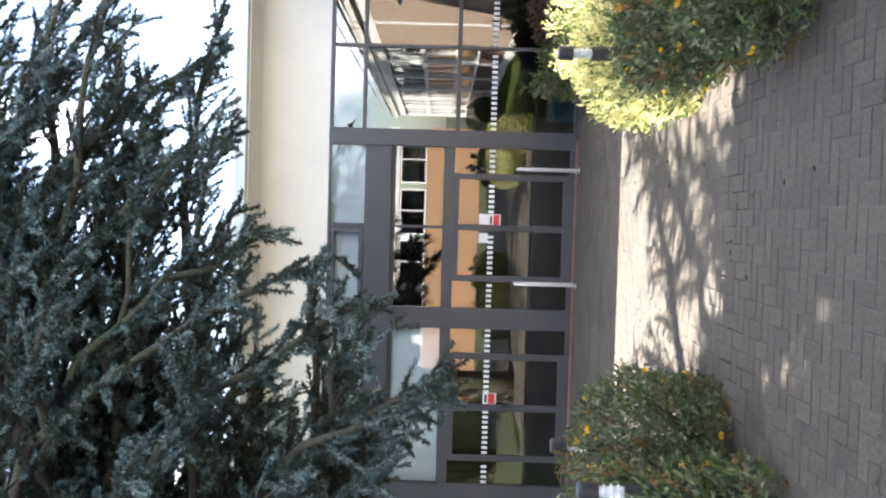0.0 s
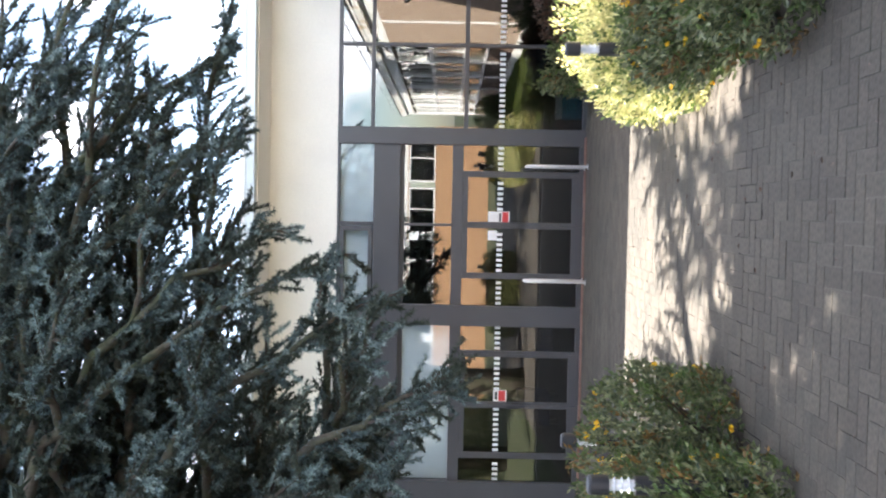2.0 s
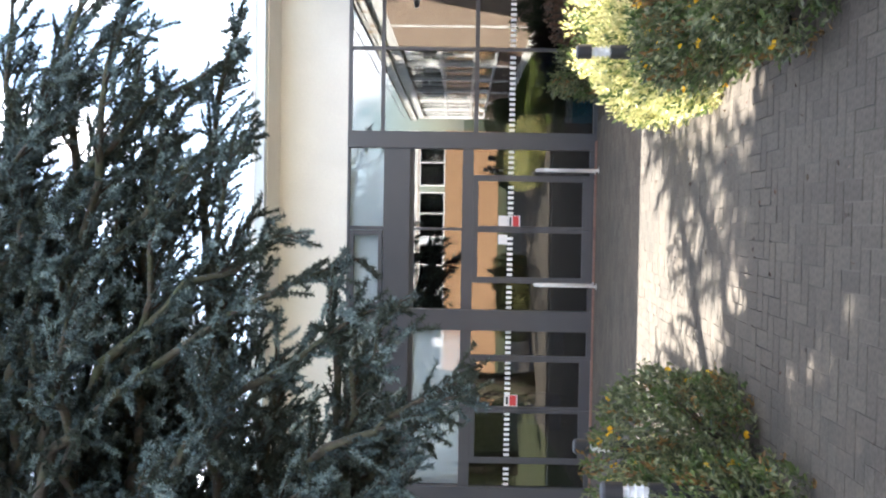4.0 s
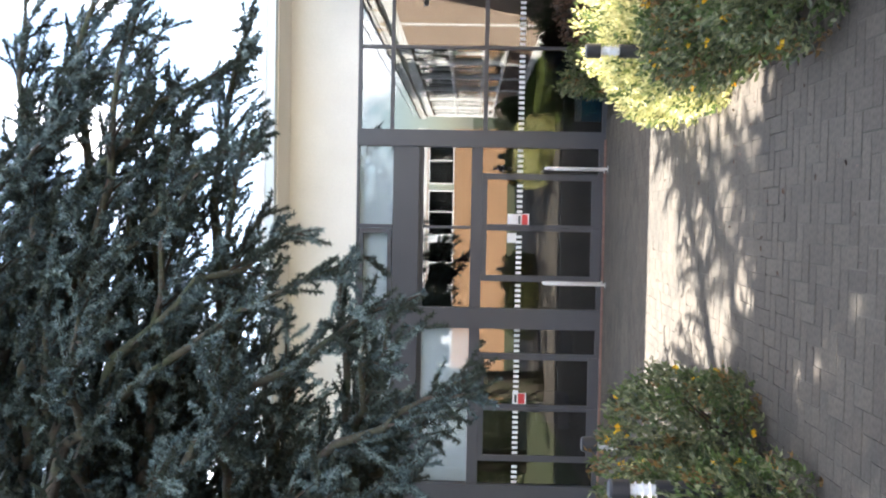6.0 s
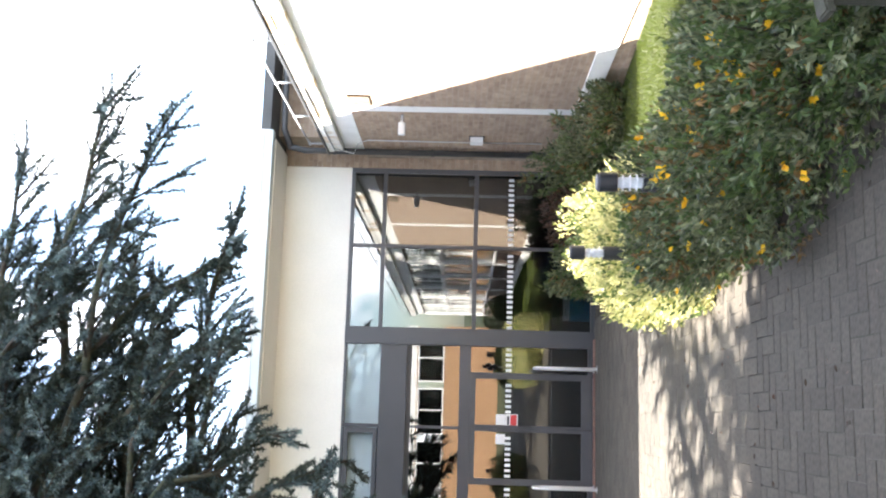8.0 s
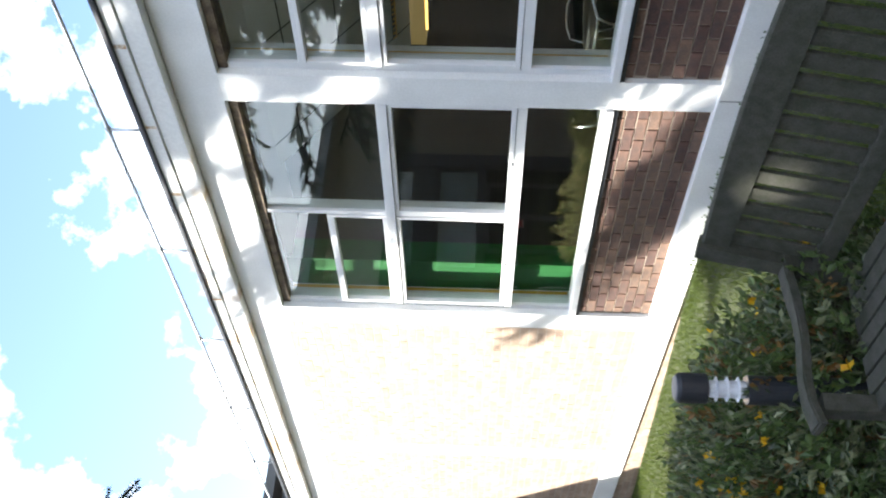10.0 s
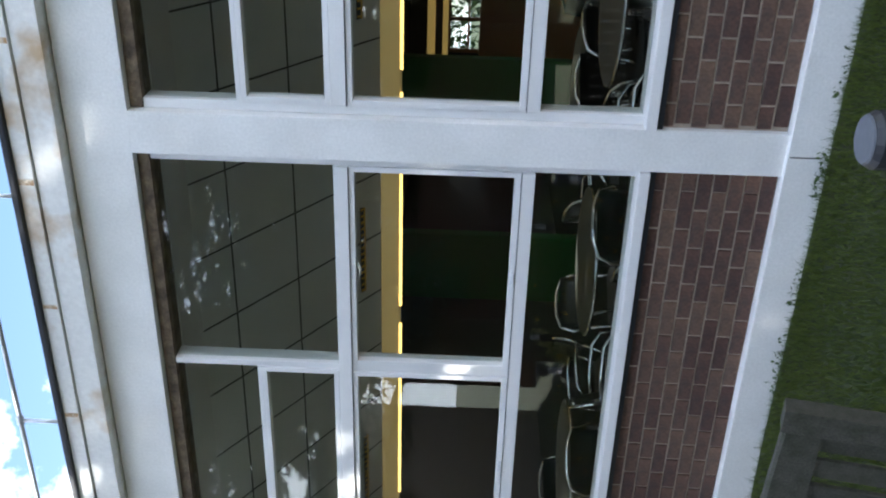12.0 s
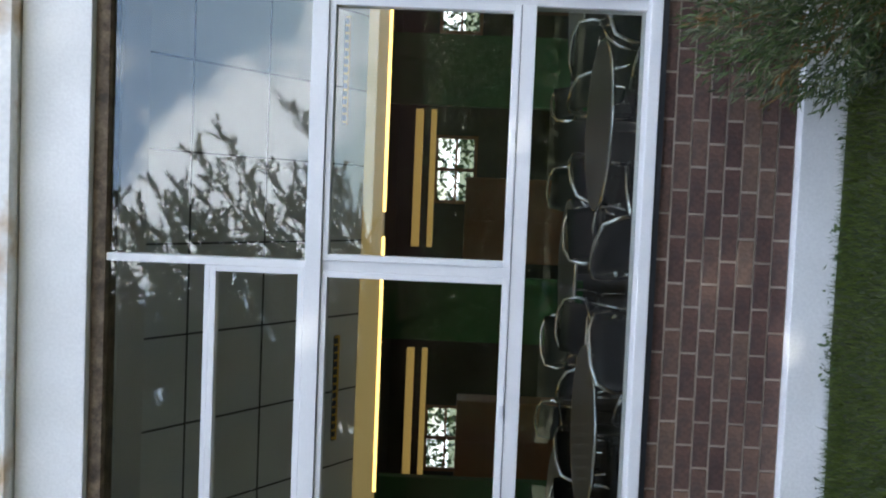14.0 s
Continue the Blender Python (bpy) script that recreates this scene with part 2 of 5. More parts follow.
def tube(bm, points, radii, sides=8):
    """A tapered tube along points, closed at both ends."""
    points = [Vector(p) for p in points]
    if not hasattr(radii, "__len__"):
        radii = [radii] * len(points)
    rings = []
    for i, p in enumerate(points):
        ahead = (points[min(i + 1, len(points) - 1)] - points[max(i - 1, 0)]).normalized()
        side = ahead.orthogonal().normalized() if not rings else (keep - ahead * keep.dot(ahead)).normalized()
        keep = side
        up = ahead.cross(side)
        rings.append([bm.verts.new(p + (side * math.cos(a) + up * math.sin(a)) * radii[i]) for a in (2 * math.pi * k / sides for k in range(sides))])
    for a, b in zip(rings, rings[1:]):
        for k in range(sides):
            bm.faces.new((a[k], a[(k + 1) % sides], b[(k + 1) % sides], b[k]))
    bm.faces.new(rings[0][::-1]), bm.faces.new(rings[-1])
    return bm


def part(name, bm, mat, parent=None, label="", smooth=False):
    """Links a bmesh as one mesh object, under a thing where one is given."""
    me = bpy.data.meshes.new(name)
    bmesh.ops.recalc_face_normals(bm, faces=bm.faces)
    bm.to_mesh(me)
    bm.free()
    me.materials.append(mat)
    if smooth:
        me.shade_smooth()
    ob = new(name, me)
    if parent:
        ob.parent = parent
    if label:
        ob["label"] = label
    return ob


def raw(name, verts, faces, mat, parent=None, smooth=False):
    """A mesh from computed arrays; faces all have the same number of corners."""
    me = bpy.data.meshes.new(name)
    verts, faces = np.asarray(verts, np.float32), np.asarray(faces, np.int32)
    k = faces.shape[1]
    me.vertices.add(len(verts)), me.loops.add(faces.size), me.polygons.add(len(faces))
    me.vertices.foreach_set("co", verts.ravel())
    me.loops.foreach_set("vertex_index", faces.ravel())
    me.polygons.foreach_set("loop_start", np.arange(0, faces.size, k, dtype=np.int32))
    me.update(calc_edges=True)
    me.materials.append(mat)
    if smooth:
        me.shade_smooth()
    else:
        me.shade_flat()
    ob = new(name, me)
    if parent:
        ob.parent = parent
    return ob


def ground_z(y):
    """The court falls gently towards the entrance."""
    return -0.047 * (min(max(y, 5.5), 15.8) - 5.5)


def thing(name, at, label, category, group="", turn=0.0):
    ob = new(name)
    ob.matrix_world = pose(*at, 0, 0, turn)
    return tagged(ob, label, category, group)


# ---- ground, path, lawn ----
WX, FY = 4.3, 15.72   # the plane of the wing's front and that of the entrance front
xs = [-1500, -300, -80, -30, -14] + [-8 + 0.5 * i for i in range(33)] + [14, 30, 80, 300, 1500]
ys = [-1500, -300, -80, -40, -25, -12] + [-6 + 0.5 * i for i in range(44)] + [20, 30, 80, 300, 1500]
gv = [(x, y, ground_z(y) - 0.03 + (0.012 * noise.noise((x * 1.3, y * 1.3, 0)) if abs(x) < 9 and -7 < y < 15 else 0) - (0.25 if y > 15.8 or x > 4.5 else 0)) for y in ys for x in xs]
gf = [(j * len(xs) + i, j * len(xs) + i + 1, (j + 1) * len(xs) + i + 1, (j + 1) * len(xs) + i) for j in range(len(ys) - 1) for i in range(len(xs) - 1)]
tagged(raw("ground", gv, gf, LAWN, smooth=True), "mossy green mown lawn around the court", "ground", kind="structure")


def strip(name, x0, x1, y0, y1, up, mat, label, category):
    """A sheet that follows the fall of the court."""
    yy = [y0 + (y1 - y0) * i / 24 for i in range(25)]
    v = [(x, y, ground_z(y) + up) for y in yy for x in (x0, x1)]
    f = [(2 * i, 2 * i + 1, 2 * i + 3, 2 * i + 2) for i in range(24)]
    return tagged(raw(name, v, f, mat), label, category, kind="structure")


PX0, PX1, PY0, PY1 = -1.6, 1.3, -1.2, 15.5
path = strip("path", PX0 - 3.2, PX1 + 0.2, PY0, PY1, -0.0025, BED, "grey-brown block paved path laid in herringbone with dark mossy joints", "path")
strip("pavement", 1.3, 4.2, 12.2, 15.5, -0.01, SOIL, "dark soil bed beside the entrance glazing", "flower bed")
strip("bed", 0.95, 2.15, 3.0, 11.6, -0.012, SOIL, "dark soil bed under the shrubs along the path", "flower bed")

# ---- the wing along the court ----
POSTS = [(-9.60, -9.38), (-6.81, -6.59), (-4.02, -3.80), (-1.23, -1.01), (1.556, 1.775), (4.345, 4.59), (7.13, 7.36), (9.96, 10.18), (12.95, 13.18)]
PLINTH, SILL, HEAD, BEAM, TOP = 0.165, 0.80, 3.35, 3.67, 3.90
wing = tagged(part("wall_east", boxes((WX - 0.03, WX + 0.25, -9.6, 13.18, -0.06, PLINTH), bevel=0.006), WHITE),
              "white painted concrete frame of a single-storey brick wing", "wall", kind="structure")
part("head_beam", boxes((WX, WX + 0.3, -9.6, 15.2, HEAD, BEAM - 0.006), bevel=0.004), WHITE, wing)
part("fascia_board", boxes((WX - 0.09, WX + 0.3, -9.6, 15.1, BEAM, TOP - 0.09), (WX - 0.105, WX + 0.3, -9.6, 15.1, TOP - 0.084, TOP), bevel=0.004), FASCIA, wing,
     "white fascia board with rust stains and flaking paint")
part("roof_edge", boxes((WX - 0.13, WX + 0.4, -9.6, 15.12, TOP + 0.002, TOP + 0.035), bevel=0.006), DARK, wing, "black felt roof edge")
for a, b in POSTS:
    part("post", boxes((WX, WX + 0.3, a, b, PLINTH - 0.02, HEAD + 0.002), bevel=0.005), WHITE, wing)
part("backing_wall", boxes((WX + 0.0068, WX + 0.25, 7.37, 12.94, PLINTH, HEAD), (WX + 0.0085, WX + 0.25, 13.19, 15.72, -0.7, HEAD),
                           (WX + 0.0085, WX + 0.25, 4.4, 13.2, -0.7, -0.07),
                           *[(WX + 0.043, WX + 0.25, a[1], b[0], PLINTH, SILL) for a, b in zip(POSTS[:6], POSTS[1:7])]), MORTAR, wing)
for y in (-1.12, 1.66, 4.46):
    part("plinth_joint", boxes((WX - 0.0315, WX - 0.0302, y - 0.003, y + 0.003, 0.0, PLINTH - 0.01)), GRID, wing, "hairline joint in the plinth")
for k in range(20):
    y = -5.9 + 0.71 * k
    part("rust_run", boxes((WX - 0.1065, WX - 0.1052, y - 0.012 - 0.004 * (k % 3), y + 0.012, TOP - 0.08, TOP - 0.004)), RUST_RUN, wing, "rust run below a gutter bolt")
tagged(part("roof", boxes((WX - 0.02, 20.0, -9.6, 15.1, TOP - 0.2, TOP - 0.02)), ROOF), "flat felt roof of the wing", "roof", kind="structure")

PITCH, COURSE = 0.212, 0.078


def brick_mesh(length):
    bm = boxes((0, 0.03, 0.005, length - 0.005, 0.005, COURSE - 0.005), bevel=0.0035)
    me = bpy.data.meshes.new("brick")
    bmesh.ops.recalc_face_normals(bm, faces=bm.faces)
    bm.to_mesh(me), bm.free()
    me.materials.append(BRICK)
    return me


def brick_rows(y0, y1, z0, z1):
    """Where each brick of a stretcher-bond panel lies: y, length, z."""
    z, row = z0, 0
    while z + COURSE * 0.6 < z1:
        y = y0 - (PITCH / 2 if row % 2 else 0)
        while y < y1 - 0.02:
            a, b = max(y, y0), min(y + PITCH, y1)
            if b - a > 0.04:
                yield a, b - a, z
            y += PITCH
        z, row = z + COURSE, row + 1


def joined_bricks(name, x, panels, parent, skew=0.0):
    v, f, rng = [], [], random.Random(5)
    for y0, y1, z0, z1 in panels:
        for y, length, z in brick_rows(y0, y1, z0, z1):
            o, k = rng.uniform(0.0, 0.002), len(v)
            lo, hi, g = z + 0.0035, min(z + COURSE - 0.0035, z1), 0.0025
            v += [(x + 0.03, y + 0.0035, lo), (x + 0.03, y + length - 0.0035, lo), (x + 0.03, y + length - 0.0035, hi), (x + 0.03, y + 0.0035, hi),
                  (x + o, y + 0.0035 + g, lo + g), (x + o, y + length - 0.0035 - g, lo + g), (x + o, y + length - 0.0035 - g, hi - g), (x + o, y + 0.0035 + g, hi - g)]
            f += [(k + 4, k + 7, k + 6, k + 5), (k, k + 4, k + 5, k + 1), (k + 1, k + 5, k + 6, k + 2), (k + 2, k + 6, k + 7, k + 3), (k + 3, k + 7, k + 4, k)]
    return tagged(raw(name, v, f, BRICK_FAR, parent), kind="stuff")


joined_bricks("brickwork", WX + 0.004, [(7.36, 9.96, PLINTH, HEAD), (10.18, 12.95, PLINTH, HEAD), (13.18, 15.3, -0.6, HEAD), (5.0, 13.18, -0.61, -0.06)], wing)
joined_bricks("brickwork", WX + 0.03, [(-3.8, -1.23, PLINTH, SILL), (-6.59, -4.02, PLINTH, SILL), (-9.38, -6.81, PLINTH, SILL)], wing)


def wing_window(number, y0, y1):
    """A bay of white painted timber glazing: a low pane, two middle casements, a split and a whole top light."""
    top = new("window_%d" % number)
    tagged(top, "white-painted timber window with a low pane, casements and top lights", "window", kind="structure")
    x = WX + 0.06
    mid = (y0 + y1) / 2 - 0.02

    def bar(name, *r):
        return part(name, boxes(r, bevel=0.004), UPVC, top)
    part("sill", boxes((WX - 0.02, WX + 0.2, y0 + 0.003, y1 - 0.003, SILL, SILL + 0.055), bevel=0.006), UPVC, top)
    part("drip", boxes((WX + 0.002, WX + 0.1, y0 + 0.003, y1 - 0.003, SILL - 0.03, SILL - 0.001)), DARK, top)
    part("head_bead", boxes((WX + 0.05, WX + 0.2, y0 + 0.003, y1 - 0.003, 3.285, HEAD - 0.002), bevel=0.004), RUST, top, "rusted and stained head bead")
    for a, b in ((y0 + 0.002, y0 + 0.05), (y1 - 0.05, y1 - 0.002)):
        bar("jamb", x, x + 0.12, a, b, SILL + 0.055, 3.285)
    bar("transom", x - 0.02, x + 0.12, y0 + 0.05, y1 - 0.05, 1.355, 1.425)
    bar("transom", x - 0.02, x + 0.12, y0 + 0.05, y1 - 0.05, 2.29, 2.365)
    bar("mullion", x, x + 0.12, mid - 0.025, mid + 0.025, 1.425, 2.29)
    bar("mullion", x, x + 0.12, mid - 0.018, mid + 0.018, 2.365, 3.285)

    def light(a, b, c, d, w, sash):
        """One glazed light, with its own sash."""
        if sash:
            s = part("casement", boxes((x - 0.012, x + 0.06, a, b, c, c + w), (x - 0.012, x + 0.06, a, b, d - w, d),
                                       (x - 0.011, x + 0.06, a, a + w, c + w, d - w), (x - 0.011, x + 0.06, b - w, b, c + w, d - w), bevel=0.003), UPVC, top)
            if sash == 2:
                part("stay", boxes((x - 0.03, x - 0.012, (a + b) / 2 - 0.03, (a + b) / 2 + 0.03, c + 0.004, c + 0.02)), PALE, s)
        pane = part("pane", boxes((x + 0.03, x + 0.036, a + 0.002, b - 0.002, c + 0.002, d - 0.002)), GLASS, top, "clear window glass")
        pane.visible_shadow = False
    light(y0 + 0.05, y1 - 0.05, SILL + 0.055, 1.355, 0.012, 0)
    light(y0 + 0.05, mid - 0.025, 1.427, 2.288, 0.028, 2)
    light(mid + 0.025, y1 - 0.05, 1.427, 2.288, 0.028, 2)
    light(y0 + 0.05, mid - 0.018, 2.367, 3.283, 0.015, 0)
    light(mid + 0.018, y1 - 0.05, 2.367, 2.80, 0.028, 1)
    light(mid + 0.018, y1 - 0.05, 2.825, 3.283, 0.015, 0)
    for z in (2.362, 1.4235):
        part("seal", boxes((x - 0.022, x - 0.0125, y0 + 0.05, y1 - 0.05, z - 0.0035 - (0.07 if z > 2 else 0), z - (0.07 if z > 2 else 0))), GRID, top, "dark gap along the casements")
    bar("glazing_bar", x - 0.01, x + 0.1, mid + 0.018, y1 - 0.05, 2.80, 2.825)
    part("reveal", boxes((WX + 0.19, WX + 0.24, y1 - 0.004, y1 - 0.0005, SILL + 0.06, 3.28)), YELLOW, top, "ochre-painted inner reveal")
    return top


for i, (a, b) in enumerate(zip(POSTS[:6], POSTS[1:7])):
    wing_window(i + 1, a[1], b[0])

# ---- the room behind the wing's windows ----
tagged(part("floor", boxes((WX + 0.25, 17.0, -9.6, 13.0, -0.1, 0.11)), CARPET), "dark carpet floor of the dining room", "floor", kind="structure")
# Rear ceiling split from the pale one; the room's shade is in its colour.
tagged(part("ceiling_rear", boxes((7.9, 17.0, -9.6, 13.0, 2.75, 2.85)), INNER), "lower ceiling at the rear of the dining room, its shade put into a near-black colour", "ceiling", kind="structure")
tagged(part("ceiling", boxes((WX + 0.25, 6.1, -9.6, 13.0, 3.61, 3.67), (WX + 0.55, WX + 0.61, -9.6, 13.0, 3.5, 3.609), (WX + 0.95, WX + 1.0, -9.6, 13.0, 3.54, 3.609)), CEIL),
       "pale grey ceiling with two shallow ribs behind the window heads", "ceiling", kind="structure")
# the sloping soffit over the tables: it falls from the window head to a beam
CAN_X, CAN_Z, CAN_L, CAN_TILT = 5.92, 3.61, 2.11, 33.6
canopy = tagged(part("soffit_canopy", boxes((0, CAN_L, -9.4, 7.15, 0, 0.03)), CEIL), "grey sloping soffit of large panels with dark joints", "ceiling", kind="structure")
canopy.matrix_world = pose(CAN_X, 0, CAN_Z, 0, CAN_TILT, 0)
grid = bmesh.new()
for k in range(28):
    box(grid, 0, CAN_L, -9.274 + 0.597 * k, -9.26 + 0.597 * k, -0.003, 0.001)
for u in (0.336, 1.02, 1.705):
    box(grid, u, u + 0.014, -9.4, 7.15, -0.0036, 0.001)
part("joint", grid, GRID, canopy, "dark panel joints")
# The beam emits a little in place of the light on its face.
tagged(part("beam", boxes((7.68, 7.9, -9.4, 7.15, 2.275, 2.44), bevel=0.004), BEAM_GLOW), "ochre beam at the foot of the sloping soffit, its lit look added as emission", "beam", kind="structure")
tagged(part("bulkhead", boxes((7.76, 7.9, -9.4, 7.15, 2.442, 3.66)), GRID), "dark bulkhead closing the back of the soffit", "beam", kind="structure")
for k in range(6):
    g = thing("air_grille", (7.42, -6.02 + 2.49 * k, 2.605), "pale slotted air grille fixed to the sloping soffit", "grille", "soffit grilles")
    g.matrix_world = pose(7.42, -6.02 + 2.49 * k, 2.605, 0, CAN_TILT, 0)
    part("back_plate", boxes((0.0, 0.05, -0.42, 0.42, -0.012, -0.004)), GRID, g)
    part("edge_rail", boxes((0.044, 0.054, -0.42, 0.42, -0.022, -0.0125)), YELLOW, g)
    for j in range(14):
        part("fin", boxes((0.0, 0.043, -0.415 + 0.062 * j, -0.4 + 0.062 * j, -0.02, -0.0125)), YELLOW, g)
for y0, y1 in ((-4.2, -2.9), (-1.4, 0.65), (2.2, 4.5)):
    tagged(part("window_head", boxes((14.2, 14.4, y0, y1, 2.23, 2.34), (14.2, 14.4, y0, y1, 2.03, 2.11), bevel=0.005), TRIM_GLOW), "ochre trim over the rear opening, its lit look added as emission", "trim", "rear trims", kind="structure")
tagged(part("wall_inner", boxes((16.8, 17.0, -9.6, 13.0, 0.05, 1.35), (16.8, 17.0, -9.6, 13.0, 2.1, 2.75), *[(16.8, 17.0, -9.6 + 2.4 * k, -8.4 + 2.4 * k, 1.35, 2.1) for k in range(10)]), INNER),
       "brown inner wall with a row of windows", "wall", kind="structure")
for k in range(10):
    y = -8.4 + 2.4 * k
    rw = tagged(new("window_%d" % (20 + k)), "small brown-framed rear window with greenery outside", "window", kind="structure")
    part("frame", boxes((16.82, 16.9, y, y + 1.2, 1.35, 1.41), (16.82, 16.9, y, y + 1.2, 2.04, 2.1), (16.82, 16.9, y, y + 0.06, 1.41, 2.04), (16.82, 16.9, y + 1.14, y + 1.2, 1.41, 2.04),
                        (16.83, 16.89, y + 0.06, y + 1.14, 1.7, 1.74), (16.83, 16.89, y + 0.57, y + 0.63, 1.41, 2.04)), ORANGE, rw)
tagged(part("wall_end", boxes((WX + 0.3, WX + 0.75, 7.14, 7.3, 0.05, 3.35), bevel=0.005), GREEN), "bright green painted end wall", "wall", kind="structure")
tagged(part("panel_green", boxes((WX + 0.25, WX + 0.29, 6.74, 7.13, 0.05, 3.3), bevel=0.004), GREEN), "bright green painted panel beside the window", "panel", kind="structure")
tagged(part("wall_end_rear", boxes((WX + 0.751, 17.0, 7.16, 7.3, 0.05, 3.35), (WX + 0.26, 17.0, -9.6, -9.4, 0.05, 3.35)), INNER), "dark end walls of the dining room", "wall", kind="structure")
for y0, y1 in ((-2.05, -1.2), (0.85, 1.65), (3.35, 4.1), (5.8, 6.8), (-4.8, -3.8)):
    tagged(part("partition", boxes((11.5, 11.65, y0, y1, 0.05, 2.75), bevel=0.01), GREEN), "dark green painted partition panel", "partition", "partitions", kind="structure")
for y0 in (-3.4, 0.2, 3.4):
    cab = thing("cupboard", (13.5, y0, 0.11), "orange-brown wooden cupboard against the rear of the dining room", "cupboard", "cupboards")
    part("carcass", boxes((0, 0.5, -0.6, 0.6, 0, 1.45), bevel=0.01), ORANGE, cab)
    part("door", boxes((-0.02, -0.002, -0.58, -0.01, 0.05, 1.4), bevel=0.004), ORANGE, cab)
    part("door", boxes((-0.02, -0.002, 0.01, 0.58, 0.05, 1.4), bevel=0.004), ORANGE, cab)


def strip_lamp(x, y, z, length, along_y=True):
    lamp = thing("strip_light", (x, y, z), "fluorescent strip light with a wire guard, added to brighten the rear of the room", "ceiling light", "strip lights")
    part("tray", boxes((-0.07, 0.07, -length / 2, length / 2, -0.14, -0.12), (-0.085, -0.07, -length / 2, length / 2, -0.14, -0.06), (0.07, 0.085, -length / 2, length / 2, -0.14, -0.06)), YELLOW, lamp)
    bm = bmesh.new()
    tube(bm, [(0, -length / 2 + 0.03, -0.095), (0, length / 2 - 0.03, -0.095)], 0.014)
    part("tube", bm, TUBE, lamp, "glowing warm tube")
    for s in (-1, 1):
        bm = bmesh.new()
        tube(bm, [(0, s * length * 0.4, -0.12), (0, s * length * 0.4, 0.57 if z < 2.9 and x < 9 else 0.0)], 0.005)
        part("hanger", bm, STEEL, lamp)
    bm = bmesh.new()
    for k in range(int(length / 0.06)):
        y = -length / 2 + 0.06 * k
        tube(bm, [(-0.075, y, -0.07), (-0.08, y, -0.16), (0.0, y, -0.175), (0.08, y, -0.16), (0.075, y, -0.07)], 0.003, 4)
    part("wire_guard", bm, YELLOW, lamp, "brass wire guard")
    return lamp


for k in range(7):
    g = thing("light_strip", (7.7, -7.9 + 2.3 * k, 2.262), "thin golden light strip under the ochre beam", "light strip", "light strips")
    part("tube", boxes((-0.012, 0.012, -1.05, 1.05, -0.012, 0.012), bevel=0.004), GOLD, g, "glowing golden strip")
    part("clip", boxes((-0.012, 0.03, -0.02, 0.02, 0.0125, 0.0135)), STEEL, g)
# Three made-up lamps that give the rear of the room some light.
for k in range(3):
    strip_lamp(10.5, -5.0 + 4.2 * k, 2.75, 1.2)


def ring(bm, r, z, thick, sides=36):
    """A closed round hoop lying flat."""
    loops = [[bm.verts.new(((r + thick * math.cos(u)) * math.cos(a), (r + thick * math.cos(u)) * math.sin(a), z + thick * math.sin(u))) for u in (0.0, 1.57, 3.14, 4.71)]
             for a in (2 * math.pi * k / sides for k in range(sides))]
    for k in range(sides):
        p, q = loops[k], loops[(k + 1) % sides]
        for j in range(4):
            bm.faces.new((p[j], p[(j + 1) % 4], q[(j + 1) % 4], q[j]))
    return bm


def dining_table():
    t = thing("dining_table", (0, 0, 0), "round grey laminate dining table with a steel rim and pedestal", "table", "dining tables")
    bm = bmesh.new()
    tube(bm, [(0, 0, 0.725), (0, 0, 0.75)], 0.5, 36)
    part("tabletop", bm, TABLE, t)
    part("rim", ring(bmesh.new(), 0.508, 0.738, 0.012), CHROME, t, "bright steel rim", smooth=True)
    bm = bmesh.new()
    tube(bm, [(0, 0, 0.02), (0, 0, 0.724)], 0.035, 14)
    part("pedestal", bm, CHROME, t, smooth=True)
    bm = bmesh.new()
    tube(bm, [(0, 0, 0), (0, 0, 0.012), (0, 0, 0.03)], [0.26, 0.25, 0.05], 24)
    part("foot", bm, CHROME, t)
    return t


